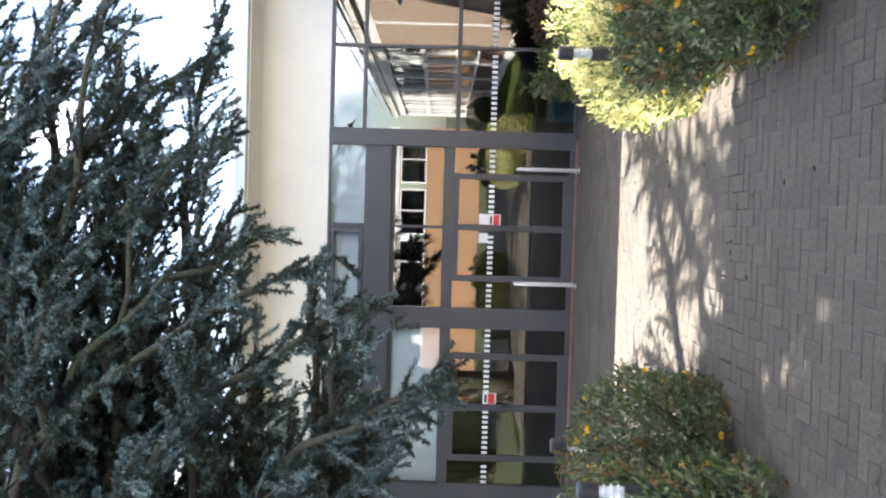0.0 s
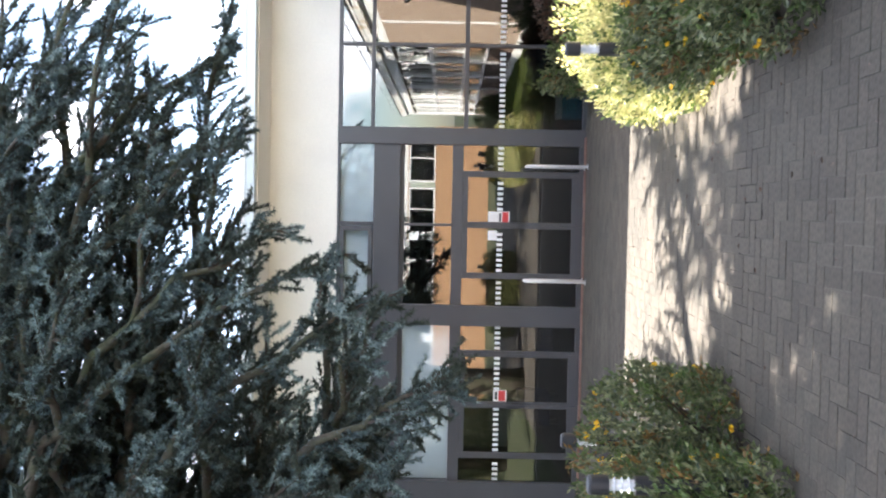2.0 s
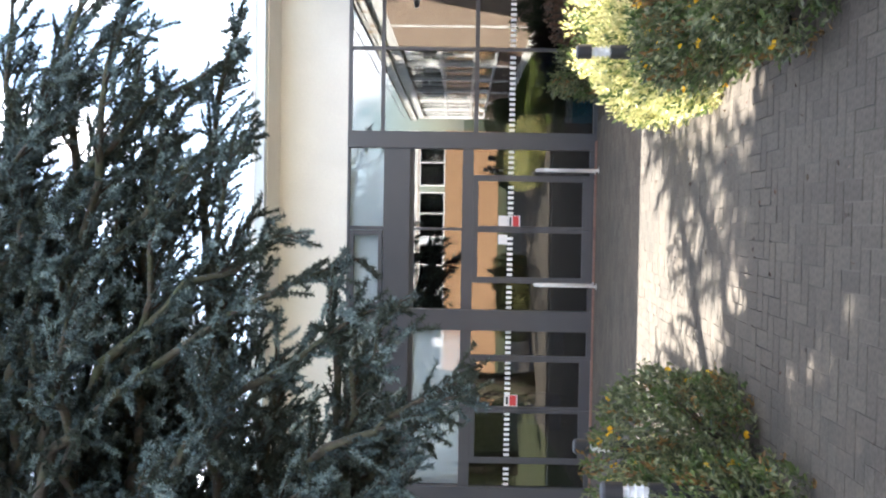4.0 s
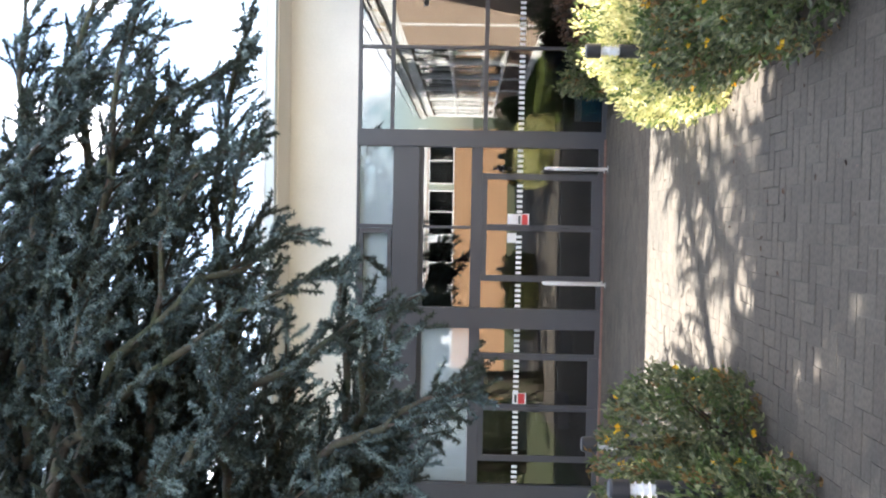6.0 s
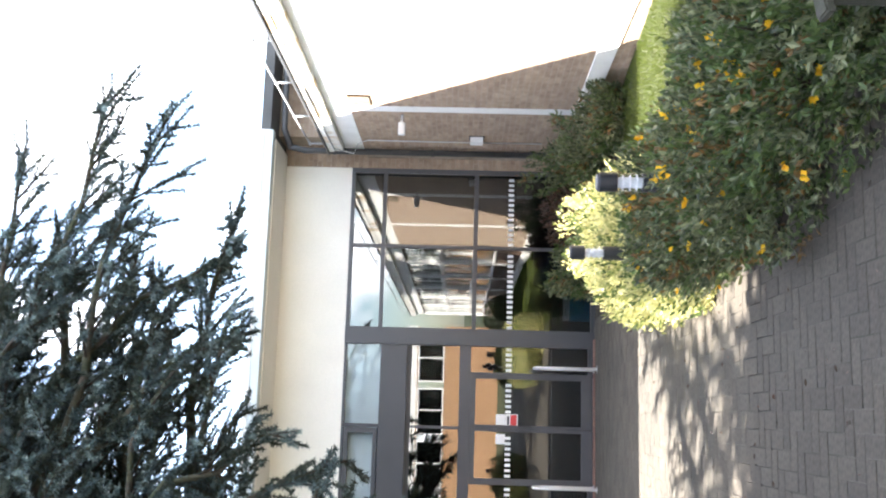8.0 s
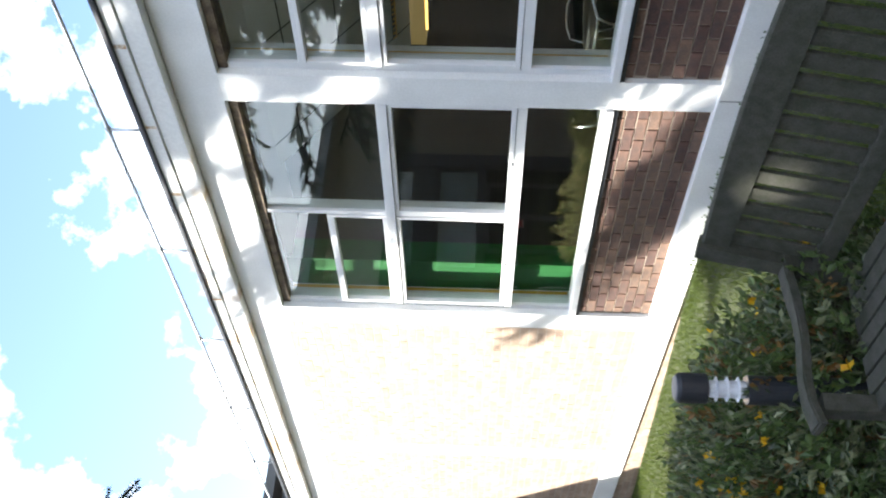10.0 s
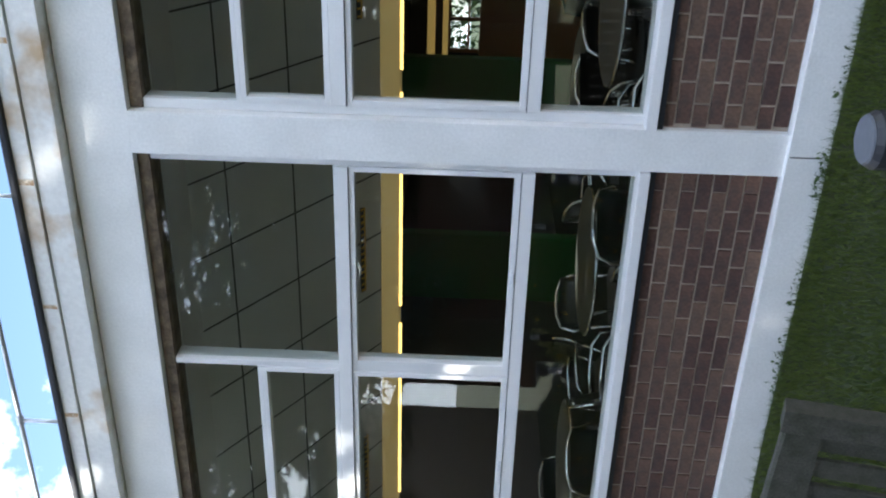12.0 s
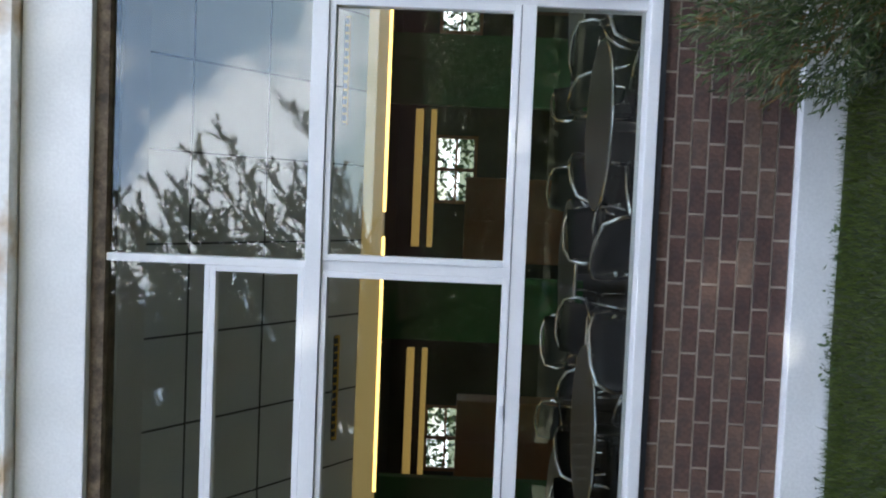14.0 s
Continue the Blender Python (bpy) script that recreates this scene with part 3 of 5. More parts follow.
def dining_chair(mat, label):
    c = thing("dining_chair", (0, 0, 0), label, "chair", "dining chairs")
    bm = boxes((-0.2, 0.2, -0.21, 0.21, 0.43, 0.455), bevel=0.01)
    part("seat", bm, mat, c)
    bm = bmesh.new()
    n = 8
    grid_v = [[bm.verts.new((-0.22 - 0.05 * j / 3 - 0.03 * math.cos((i / n - 0.5) * 2.6), (i / n - 0.5) * 0.42, 0.6 + 0.07 * j)) for i in range(n + 1)] for j in range(4)]
    for j in range(3):
        for i in range(n):
            bm.faces.new((grid_v[j][i], grid_v[j][i + 1], grid_v[j + 1][i + 1], grid_v[j + 1][i]))
    bmesh.ops.solidify(bm, geom=bm.faces[:], thickness=0.014)
    part("backrest", bm, mat, c, smooth=True)
    bm = bmesh.new()
    tube(bm, [(-0.26, -0.225, 0.6), (-0.29, -0.235, 0.72), (-0.305, -0.2, 0.8), (-0.325, -0.1, 0.832), (-0.33, 0.0, 0.836), (-0.325, 0.1, 0.832), (-0.305, 0.2, 0.8), (-0.29, 0.235, 0.72), (-0.26, 0.225, 0.6)], 0.013)
    part("back_hoop", bm, CHROME, c, "bent chrome back hoop", smooth=True)
    for sy in (-1, 1):
        bm = bmesh.new()
        tube(bm, [(-0.275, sy * 0.235, 0.66), (-0.12, sy * 0.265, 0.67), (0.08, sy * 0.27, 0.655), (0.17, sy * 0.26, 0.6), (0.19, sy * 0.235, 0.45)], 0.012)
        part("arm", bm, CHROME, c, smooth=True)
        bm = bmesh.new()
        tube(bm, [(-0.26, sy * 0.215, 0.62), (-0.2, sy * 0.215, 0.44), (-0.23, sy * 0.22, 0.0)], 0.011)
        part("back_leg", bm, CHROME, c, smooth=True)
        bm = bmesh.new()
        tube(bm, [(-0.2, sy * 0.2, 0.425), (0.18, sy * 0.2, 0.425), (0.21, sy * 0.21, 0.39), (0.24, sy * 0.22, 0.0)], 0.011)
        part("front_leg", bm, CHROME, c, smooth=True)
    return c


table = dining_table()
chair_dark = dining_chair(SEAT, "black shell dining chair on bent chrome legs")
chair_pale = dining_chair(DARK, "dark grey metal dining chair on bent chrome legs")
spots = [(5.75, -0.55), (5.8, 1.3), (5.75, 3.05), (7.0, 0.4), (7.1, 2.3), (5.7, -2.5), (7.1, -1.6), (5.75, 4.85)]
for k, (x, y) in enumerate(spots):
    m = pose(x, y, 0.11, 0, 0, (7 * k) % 25 - 12)
    if k == 0:
        table.matrix_world = m
    else:
        copy_thing(table, m)
n_dark = n_pale = 0
for k, (x, y) in enumerate(spots):
    for j, (dx, dy, turn) in enumerate(((-0.5, -0.45, 40), (-0.42, 0.52, -50), (0.55, -0.4, 145), (0.48, 0.5, 225))):
        m = pose(x + dx, y + dy, 0.11, 0, 0, turn + (k * 37 + j * 23) % 30 - 15)
        if (k + j) % 4 == 1:
            if n_pale:
                copy_thing(chair_pale, m)
            else:
                chair_pale.matrix_world = m
            n_pale += 1
        else:
            if n_dark:
                copy_thing(chair_dark, m)
            else:
                chair_dark.matrix_world = m
            n_dark += 1

# ---- the entrance front ----
FZ = ground_z(FY)
front = tagged(part("wall_north", boxes((-12.0, 4.16, FY, FY + 0.3, 3.6, 4.75), bevel=0.005), RENDER), "cream rendered wall above the entrance glazing", "wall", kind="structure")
tagged(part("soffit", boxes((-12.0, 4.3, 14.72, FY - 0.002, 4.72, 4.78)), RENDER), "cream painted soffit under the projecting eaves", "soffit", kind="structure")
tagged(part("roof_north", boxes((-12.2, 12.0, 14.6, 26.0, 4.8, 4.95)), ROOF), "flat roof of the entrance hall", "roof", kind="structure")
gut = thing("gutter", (0, 0, 0), "pale grey box gutter along the eaves", "gutter")
part("trough", boxes((-12.0, 4.42, 14.55, 14.74, 4.74, 4.90), bevel=0.015), GUTTER, gut)
part("lip", boxes((-12.0, 4.42, 14.535, 14.56, 4.885, 4.93), bevel=0.006), UPVC, gut)
pier = tagged(part("pier", boxes((4.12, 4.5, FY - 0.0, FY + 0.3, -0.8, 4.75), (4.5, 12.0, FY - 0.5, FY + 0.3, 3.7, 4.79)), MORTAR), "brown brick pier beside the glazing", "wall", kind="structure")
v, f, rng = [], [], random.Random(8)
for x0, x1, z0, z1, y in ((4.12, 4.5, FZ, 4.75, FY), (4.5, 9.0, 3.9, 4.75, FY - 0.5)):
    for a, length, z in brick_rows(x0, x1, z0, z1):
        k, o = len(v), rng.uniform(0.002, 0.007)
        v += [(a + 0.005, y - o, z + 0.005), (a + length - 0.005, y - o, z + 0.005), (a + length - 0.005, y - o, z + COURSE - 0.005), (a + 0.005, y - o, z + COURSE - 0.005),
              (a + 0.004, y + 0.02, z + 0.004), (a + length - 0.004, y + 0.02, z + 0.004), (a + length - 0.004, y + 0.02, z + COURSE - 0.004), (a + 0.004, y + 0.02, z + COURSE - 0.004)]
        f += [(k, k + 1, k + 2, k + 3), (k, k + 4, k + 5, k + 1), (k + 1, k + 5, k + 6, k + 2), (k + 2, k + 6, k + 7, k + 3), (k + 3, k + 7, k + 4, k)]
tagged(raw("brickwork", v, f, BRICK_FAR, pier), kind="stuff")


def fbar(name, parent, x0, x1, z0, z1, y0=-0.03, y1=0.1):
    return part(name, boxes((x0, x1, FY + y0, FY + y1, z0, z1), bevel=0.004), GREY, parent)


def fpane(parent, x0, x1, z0, z1, y=0.02, mat=None):
    p = part("pane", boxes((x0, x1, FY + y, FY + y + 0.008, z0, z1)), mat or GLASS_DARK, parent, "dark reflecting glass" if mat is None else "clear glass")
    p.visible_shadow = False
    return p


def dashes(parent, x0, x1, z):
    """The row of frosted squares that marks a pane at eye height."""
    bm = bmesh.new()
    x = x0 + 0.02
    while x + 0.045 < x1:
        box(bm, x, x + 0.045, FY + 0.014, FY + 0.017, z - 0.045, z + 0.045)
        x += 0.085
    return part("marker_strip", bm, DOT, parent, "row of frosted white squares")


BASE, BAR, CLER, EAVE = FZ + 0.03, 1.52, 3.03, 3.6
bays = ((-1.5, 1.155), (-4.45, -1.84))
w = tagged(new("window_glazed_bay"), "slate grey framed full-height glazed bay reflecting the court", "window", kind="structure")
fbar("post", w, 1.155, 1.43, FZ - 0.1, EAVE, -0.06)
fbar("post", w, 4.04, 4.118, FZ - 0.1, EAVE)
fbar("sill", w, 1.43, 4.04, FZ - 0.1, FZ + 0.05)
fbar("head", w, 1.43, 4.04, 3.54, EAVE)
fbar("transom", w, 1.43, 4.04, 3.0, 3.06)
fbar("transom", w, 1.43, 4.04, 1.455, 1.52)
fbar("mullion", w, 2.765, 2.815, FZ + 0.05, 1.455)
fbar("mullion", w, 2.765, 2.815, 1.52, 3.0)
fbar("mullion", w, 2.765, 2.815, 3.06, 3.54)
for a, b in ((1.43, 2.765), (2.815, 4.04)):
    for c, d in ((FZ + 0.05, 1.455), (1.52, 3.0), (3.06, 3.54)):
        fpane(w, a + 0.002, b - 0.002, c + 0.002, d - 0.002)
    dashes(w, a, b, 0.9)


def entrance_bay(number, x0, x1, mid, d0, d1, signs):
    """A door bay: clerestory, blank panel, top light, side lights and a pair of glazed doors."""
    w = tagged(new("window_%d" % number), "slate grey entrance screen with clerestory and blank panel over the doors", "window", kind="structure")
    fbar("head", w, x0, x1, 3.56, EAVE)
    fbar("panel", w, x0, x1, 2.56, 3.0, -0.02)
    fbar("recess", w, x0, x1, 2.49, 2.56, 0.06)
    fbar("transom", w, x0, x1, BAR, 1.70)
    fbar("mullion", w, mid - 0.03, mid + 0.03, 3.0, 3.56)
    fbar("mullion", w, mid - 0.02, mid + 0.02, 1.70, 2.49)
    fpane(w, mid + 0.03, x1, 3.002, 3.558, 0.02, GLASS_CLEAR)
    vent = part("top_hung_vent", boxes((x0 + 0.02, mid - 0.04, FY - 0.04, FY + 0.05, 3.01, 3.08), (x0 + 0.02, mid - 0.04, FY - 0.04, FY + 0.05, 3.48, 3.55),
                                       (x0 + 0.02, x0 + 0.1, FY - 0.039, FY + 0.05, 3.08, 3.48), (mid - 0.12, mid - 0.04, FY - 0.039, FY + 0.05, 3.08, 3.48), bevel=0.005), GREY, w)
    p = part("pane", boxes((x0 + 0.1, mid - 0.12, FY, FY + 0.008, 3.08, 3.48)), GLASS_CLEAR, vent)
    p.visible_shadow = False
    for a, b in ((x0, mid - 0.02), (mid + 0.02, x1)):
        fpane(w, a + 0.002, b - 0.002, 1.702, 2.488, 0.05, GLASS_CLEAR if number == 3 else None)
    for a, b in ((x0, d0 - 0.05), (d1 + 0.05, x1)):
        fbar("sill", w, a, b, FZ - 0.1, FZ + 0.09)
        fpane(w, a + 0.002, b - 0.002, FZ + 0.092, BAR - 0.002)
        dashes(w, a, b, 0.9)
    fbar("door_post", w, d0 - 0.05, d0, FZ - 0.1, BAR)
    fbar("door_post", w, d1, d1 + 0.05, FZ - 0.1, BAR)
    fbar("threshold", w, d0, d1, FZ - 0.1, FZ + 0.02, -0.06)
    for k, (a, b) in enumerate(((d0, (d0 + d1) / 2 - 0.003), ((d0 + d1) / 2 + 0.003, d1))):
        door = part("door_%d" % (2 * number + k), boxes((a, b, FY - 0.035, FY + 0.03, FZ + 0.025, FZ + 0.2), (a, b, FY - 0.035, FY + 0.03, BAR - 0.085, BAR - 0.003),
                    (a, a + 0.05, FY - 0.034, FY + 0.03, FZ + 0.2, BAR - 0.085), (b - 0.05, b, FY - 0.034, FY + 0.03, FZ + 0.2, BAR - 0.085), bevel=0.004), GREY)
        tagged(door, "closed slate grey aluminium door with a full glass panel", "door", kind="structure")
        fpane(door, a + 0.05, b - 0.05, FZ + 0.2, BAR - 0.085, -0.005)
        dashes(door, a + 0.05, b - 0.05, 0.9).location.y = -0.027
        hx = b - 0.04 if k == 0 else a + 0.04
        hb = bmesh.new()
        tube(hb, [(hx, FY - 0.035, 0.74), (hx, FY - 0.085, 0.73), (hx, FY - 0.085, 0.53), (hx, FY - 0.035, 0.52)], 0.012)
        part("door_handle", hb, DARK, door, "dark pull handle", smooth=True)
    for x, z, wd, ht, mat in signs:
        sign = thing("door_notice", (x, FY - 0.012, z), "small printed paper notice stuck on the door glass", "notice", "door notices")
        part("sheet", boxes((-wd / 2, wd / 2, -0.002, 0.001, -ht / 2, ht / 2)), PAPER, sign)
        if mat:
            part("print", boxes((-wd / 2 + 0.01, wd / 2 - 0.01, -0.004, -0.0025, -ht / 2 + 0.02, ht * 0.1)), mat, sign, "red printed block")
            part("print", boxes((-wd / 2 + 0.03, wd / 2 - 0.03, -0.004, -0.0025, ht * 0.2, ht * 0.38)), DARK, sign, "dark printed bar")
    return w


entrance_bay(2, -1.5, 1.155, -0.17, -1.0, 0.68, [(-0.03, 0.84, 0.2, 0.2, RED), (-0.02, 1.02, 0.17, 0.15, None), (-0.33, 1.02, 0.16, 0.15, None)])
entrance_bay(3, -4.45, -1.84, -3.15, -4.0, -2.3, [(-3.0, 0.84, 0.19, 0.22, RED)])
end = tagged(part("wall_west", boxes((-12.0, -4.8, FY, FY + 0.3, -0.8, 3.6)), MORTAR), "plain brick wall beyond the entrance glazing", "wall", kind="structure")
fr = tagged(new("frame_posts"), "slate grey steel posts between the entrance bays", "post", kind="structure")
fbar("post", fr, -1.84, -1.5, FZ - 0.1, EAVE, -0.06)
fbar("post", fr, -4.8, -4.45, FZ - 0.1, EAVE, -0.06)
# Added pale sheets behind the upper panes, in place of reflected bright sky.
for x0, x1, z0, z1 in ((-1.49, 1.15, 3.0, 3.56), (-4.44, -1.85, 3.0, 3.56), (-4.44, -1.85, 1.71, 2.48)):
    blind = thing("roller_blind", ((x0 + x1) / 2, FY + 0.112, z1), "added pale blue-grey backing that stands in for bright sky reflected in the glass", "blind", "entrance blinds")
    w2 = (x1 - x0) / 2
    part("backing_sheet", boxes((-w2, w2, 0, 0.004, z0 - z1, 0)), SKY_BACKING, blind)
    part("top_strip", boxes((-w2, w2, -0.02, 0.03, 0.002, 0.04), bevel=0.01), PALE, blind)
    part("bottom_strip", boxes((-w2, w2, -0.006, 0.01, z0 - z1 - 0.02, z0 - z1 - 0.001), bevel=0.003), PALE, blind)
# hall behind the glass
tagged(part("floor_hall", boxes((-12.0, 12.0, FY + 0.1, 26.0, FZ - 0.3, FZ - 0.02)), CARPET), "dark carpet floor of the entrance hall", "floor", kind="structure")
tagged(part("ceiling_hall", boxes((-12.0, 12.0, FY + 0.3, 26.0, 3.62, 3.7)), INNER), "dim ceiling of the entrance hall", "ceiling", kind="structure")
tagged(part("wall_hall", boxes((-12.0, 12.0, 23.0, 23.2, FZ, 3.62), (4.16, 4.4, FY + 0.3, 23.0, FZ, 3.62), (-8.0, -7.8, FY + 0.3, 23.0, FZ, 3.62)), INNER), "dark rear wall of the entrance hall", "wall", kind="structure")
for x, y in ((-2.4, 18.5), (-3.8, 18.8), (2.9, 18.2)):
    seat = thing("armchair", (x, y, FZ), "blue fabric low armchair in the dim hall", "armchair", "hall armchairs")
    part("seat", boxes((-0.32, 0.32, -0.3, 0.3, 0.18, 0.42), bevel=0.04), SEAT_BLUE, seat)
    part("backrest", boxes((-0.32, 0.32, 0.25, 0.42, 0.3, 0.8), bevel=0.04), SEAT_BLUE, seat)
    for sx in (-0.27, 0.27):
        for sy in (-0.24, 0.3):
            part("leg", boxes((sx - 0.02, sx + 0.02, sy - 0.02, sy + 0.02, 0, 0.18)), DARK, seat)
board = thing("leaflet_stand", (1.85, 16.1, FZ), "small blue and white leaflet stand behind the glass", "leaflet stand")
part("body", boxes((-0.2, 0.2, -0.1, 0.1, 0, 0.36), bevel=0.01), BLUE, board)
part("header", boxes((-0.2, 0.2, -0.11, 0.1, 0.362, 0.46), bevel=0.008), PAPER, board)

# ---- outdoor things ----
def bollard(x, y, lean):
    b = thing("bollard_light", (x, y, ground_z(y) - 0.02 + lean), "black metal bollard light with a clear ribbed lens under its cap", "bollard light", "bollard lights")
    bm = bmesh.new()
    tube(bm, [(0, 0, 0), (0, 0, 0.72)], 0.052, 20)
    part("tube", bm, DARK, b, smooth=False)
    bm = bmesh.new()
    tube(bm, [(0, 0, 0.722), (0, 0, 0.86)], 0.05, 20)
    lens = part("lens", bm, LENS, b, "clear lens")
    bm = bmesh.new()
    tube(bm, [(0, 0, 0.724), (0, 0, 0.858)], 0.03, 14)
    for k in range(3):
        tube(bm, [(0, 0, 0.75 + 0.038 * k), (0, 0, 0.754 + 0.038 * k)], [0.044, 0.036], 16)
    part("louvre", bm, PALE, lens, "white lamp core with louvre rings")
    bm = bmesh.new()
    tube(bm, [(0, 0, 0.862), (0, 0, 0.955), (0, 0, 0.967), (0, 0, 0.968)], [0.054, 0.054, 0.046, 0.01], 20)
    part("cap", bm, DARK, b)
    # The plate paints the sheen of the sky on top of the cap.
    bm = bmesh.new()
    tube(bm, [(0, 0, 0.9682), (0, 0, 0.9715)], [0.046, 0.043], 20)
    part("lid", bm, LID, b, "top plate, greyer than the cap for the sky's sheen")
    return b


for x, y in ((1.53, 3.11), (1.31, 5.17), (1.26, 7.15), (-1.59, 6.67), (-1.43, 5.0), (1.6, 0.57)):
    bollard(x, y, 0.05 if y < 1 else 0.0)


def bench():
    b = thing("garden_bench", (1.28, 1.38, 0.0), "weathered grey teak garden bench with slatted back, standing on the lawn", "bench")
    L, D = 1.43, 0.62

    def plank(name, r, bevel=0.006, mat=TEAK, parent=None):
        return part(name, boxes(r, bevel=bevel), mat, parent or b)
    for y in (0.0, L - 0.065):
        plank("front_leg", (0.0, 0.06, y, y + 0.065, -0.03, 0.585))
        bm = bmesh.new()
        prof = [(0.52, 0.0), (0.585, 0.0), (0.56, 0.42), (0.655, 0.89), (0.6, 0.905), (0.5, 0.44)]
        sides = [[bm.verts.new((px, y + dy, pz - (0.03 if pz == 0 else 0))) for px, pz in prof] for dy in (0, 0.065)]
        bm.faces.new(sides[0]), bm.faces.new(sides[1][::-1])
        for k in range(6):
            bm.faces.new((sides[0][k], sides[0][(k + 1) % 6], sides[1][(k + 1) % 6], sides[1][k]))
        part("back_leg", bm, TEAK, b)
        bm = bmesh.new()
        rows = []
        for k in range(9):
            u = k / 8
            x = -0.05 + u * 0.64
            z = 0.6 + 0.022 * math.sin(u * 2.4 * math.pi) * (1 - u) + 0.012 * u
            wdt = 0.042 - 0.01 * math.sin(u * math.pi)
            rows.append([bm.verts.new((x, y + 0.0325 + s * wdt, z + t)) for s, t in ((-1, -0.016), (1, -0.016), (1, 0.014), (-1, 0.014))])
        for a, c in zip(rows, rows[1:]):
            for k in range(4):
                bm.faces.new((a[k], a[(k + 1) % 4], c[(k + 1) % 4], c[k]))
        bm.faces.new(rows[0]), bm.faces.new(rows[-1][::-1])
        bmesh.ops.bevel(bm, geom=[e for e in bm.edges if e.calc_length() > 0.07], offset=0.006, segments=2, affect="EDGES")
        part("arm", bm, TEAK, b, "curved flat armrest")
        plank("side_rail", (0.06, 0.52, y + 0.012, y + 0.052, 0.33, 0.4))
        plank("stretcher", (0.06, 0.52, y + 0.015, y + 0.05, 0.12, 0.17))
    plank("front_rail", (0.008, 0.045, 0.066, L - 0.066, 0.31, 0.395))
    for k in range(7):
        x = 0.0 + 0.073 * k
        plank("seat_slat", (x, x + 0.06, 0.066 if k == 0 else 0.02, L - (0.066 if k == 0 else 0.02), 0.402 - 0.003 * k, 0.424 - 0.003 * k), 0.004)

    def tilt(ob):
        ob.matrix_local = Matrix.Translation((0.535, 0, 0.42)) @ pose(0, 0, 0, 0, 11.5, 0)
        return ob
    bm = bmesh.new()
    cuts = []
    for k in range(15):
        u = k / 14
        y, arch = 0.066 + (L - 0.132) * u, 0.02 * math.sin(math.pi * u)
        cuts.append([bm.verts.new((px, y, pz)) for px, pz in ((-0.012, 0.385), (0.03, 0.385), (0.03, 0.47 + arch), (0.022, 0.477 + arch), (-0.004, 0.477 + arch), (-0.012, 0.47 + arch))])
    for a, c in zip(cuts, cuts[1:]):
        for k in range(6):
            bm.faces.new((a[k], a[(k + 1) % 6], c[(k + 1) % 6], c[k]))
    bm.faces.new(cuts[0]), bm.faces.new(cuts[-1][::-1])
    tilt(part("top_rail", bm, TEAK, b, "arched crest rail"))
    tilt(plank("lower_rail", (-0.012, 0.03, 0.066, L - 0.066, 0.045, 0.11)))
    n = 16
    for k in range(n):
        y = 0.075 + (L - 0.15 - 0.055) * k / (n - 1)
        tilt(plank("back_slat", (0.0, 0.016, y, y + 0.055, 0.111, 0.384), 0.003))
    return b


bench()

rail = thing("roof_rail", (0, 0, 0), "thin galvanised guard rail along the roof edge", "guard rail")
bm = bmesh.new()
tube(bm, [(4.27, -9.4, 4.2), (4.27, 14.9, 4.2)], 0.014, 8)
part("rail", bm, STEEL, rail, smooth=True)
for k in range(17):
    y = -7.92 + 1.42 * k
    bm = bmesh.new()
    tube(bm, [(4.27, y, 4.2), (4.27, y, 3.93)], 0.012, 8)
    tube(bm, [(4.27, y - 0.025, 4.2), (4.27, y + 0.025, 4.2)], 0.022, 8)
    part("upright", bm, STEEL, rail, smooth=True)

pipe = thing("drainpipe", (0, 0, 0), "dark grey drainpipe in the corner of the court", "drainpipe")
bm = bmesh.new()
tube(bm, [(4.22, 15.05, ground_z(15)), (4.22, 15.05, 4.3), (4.24, 14.9, 4.55)], 0.05, 14)
part("downpipe", bm, PIPE, pipe, smooth=True)
bm = bmesh.new()
tube(bm, [(4.24, 14.9, 4.52), (4.5, 14.8, 4.62), (6.5, 14.8, 4.66)], 0.05, 14)
part("branch", bm, PIPE, pipe, smooth=True)
for z in (0.6, 2.2, 3.8):
    bm = bmesh.new()
    tube(bm, [(4.22, 15.05, z), (4.22, 15.05, z + 0.05)], 0.06, 14)
    part("bracket", bm, PIPE, pipe)
cable = thing("cable", (0, 0, 0), "thin pale cable clipped to the brick wall", "cable")
bm = bmesh.new()
tube(bm, [(4.285, 14.6, 0.5), (4.285, 14.62, 2.2), (4.285, 14.6, 3.25), (4.26, 14.75, 3.42), (4.17, 15.0, 3.5), (4.17, 14.7, 3.8), (4.185, 12.0, 3.83)], 0.009, 6)
part("run", bm, STEEL, cable, smooth=True)
lamp = thing("wall_light", (4.3, 14.4, 1.52), "small pale square wall light on the brick", "wall light")
part("housing", boxes((-0.1, 0, -0.09, 0.09, -0.1, 0.1), bevel=0.015), PALE, lamp)
part("back_plate", boxes((-0.012, 0, -0.11, 0.11, -0.12, 0.12)), DARK, lamp)
cctv = thing("wall_camera", (4.28, 13.32, 2.62), "small white camera bracketed to the wall", "security camera")
part("housing", boxes((-0.28, -0.1, -0.05, 0.05, -0.05, 0.05), bevel=0.015), PALE, cctv)
part("bracket", boxes((-0.1, 0.02, -0.02, 0.02, -0.02, 0.02)), STEEL, cctv)
vent = thing("vent_panel", (4.29, 12.7, 3.18), "tan ventilation panel in the brickwork", "vent")
part("plate", boxes((-0.01, 0.01, -0.2, 0.2, -0.15, 0.15), bevel=0.004), RUST, vent)

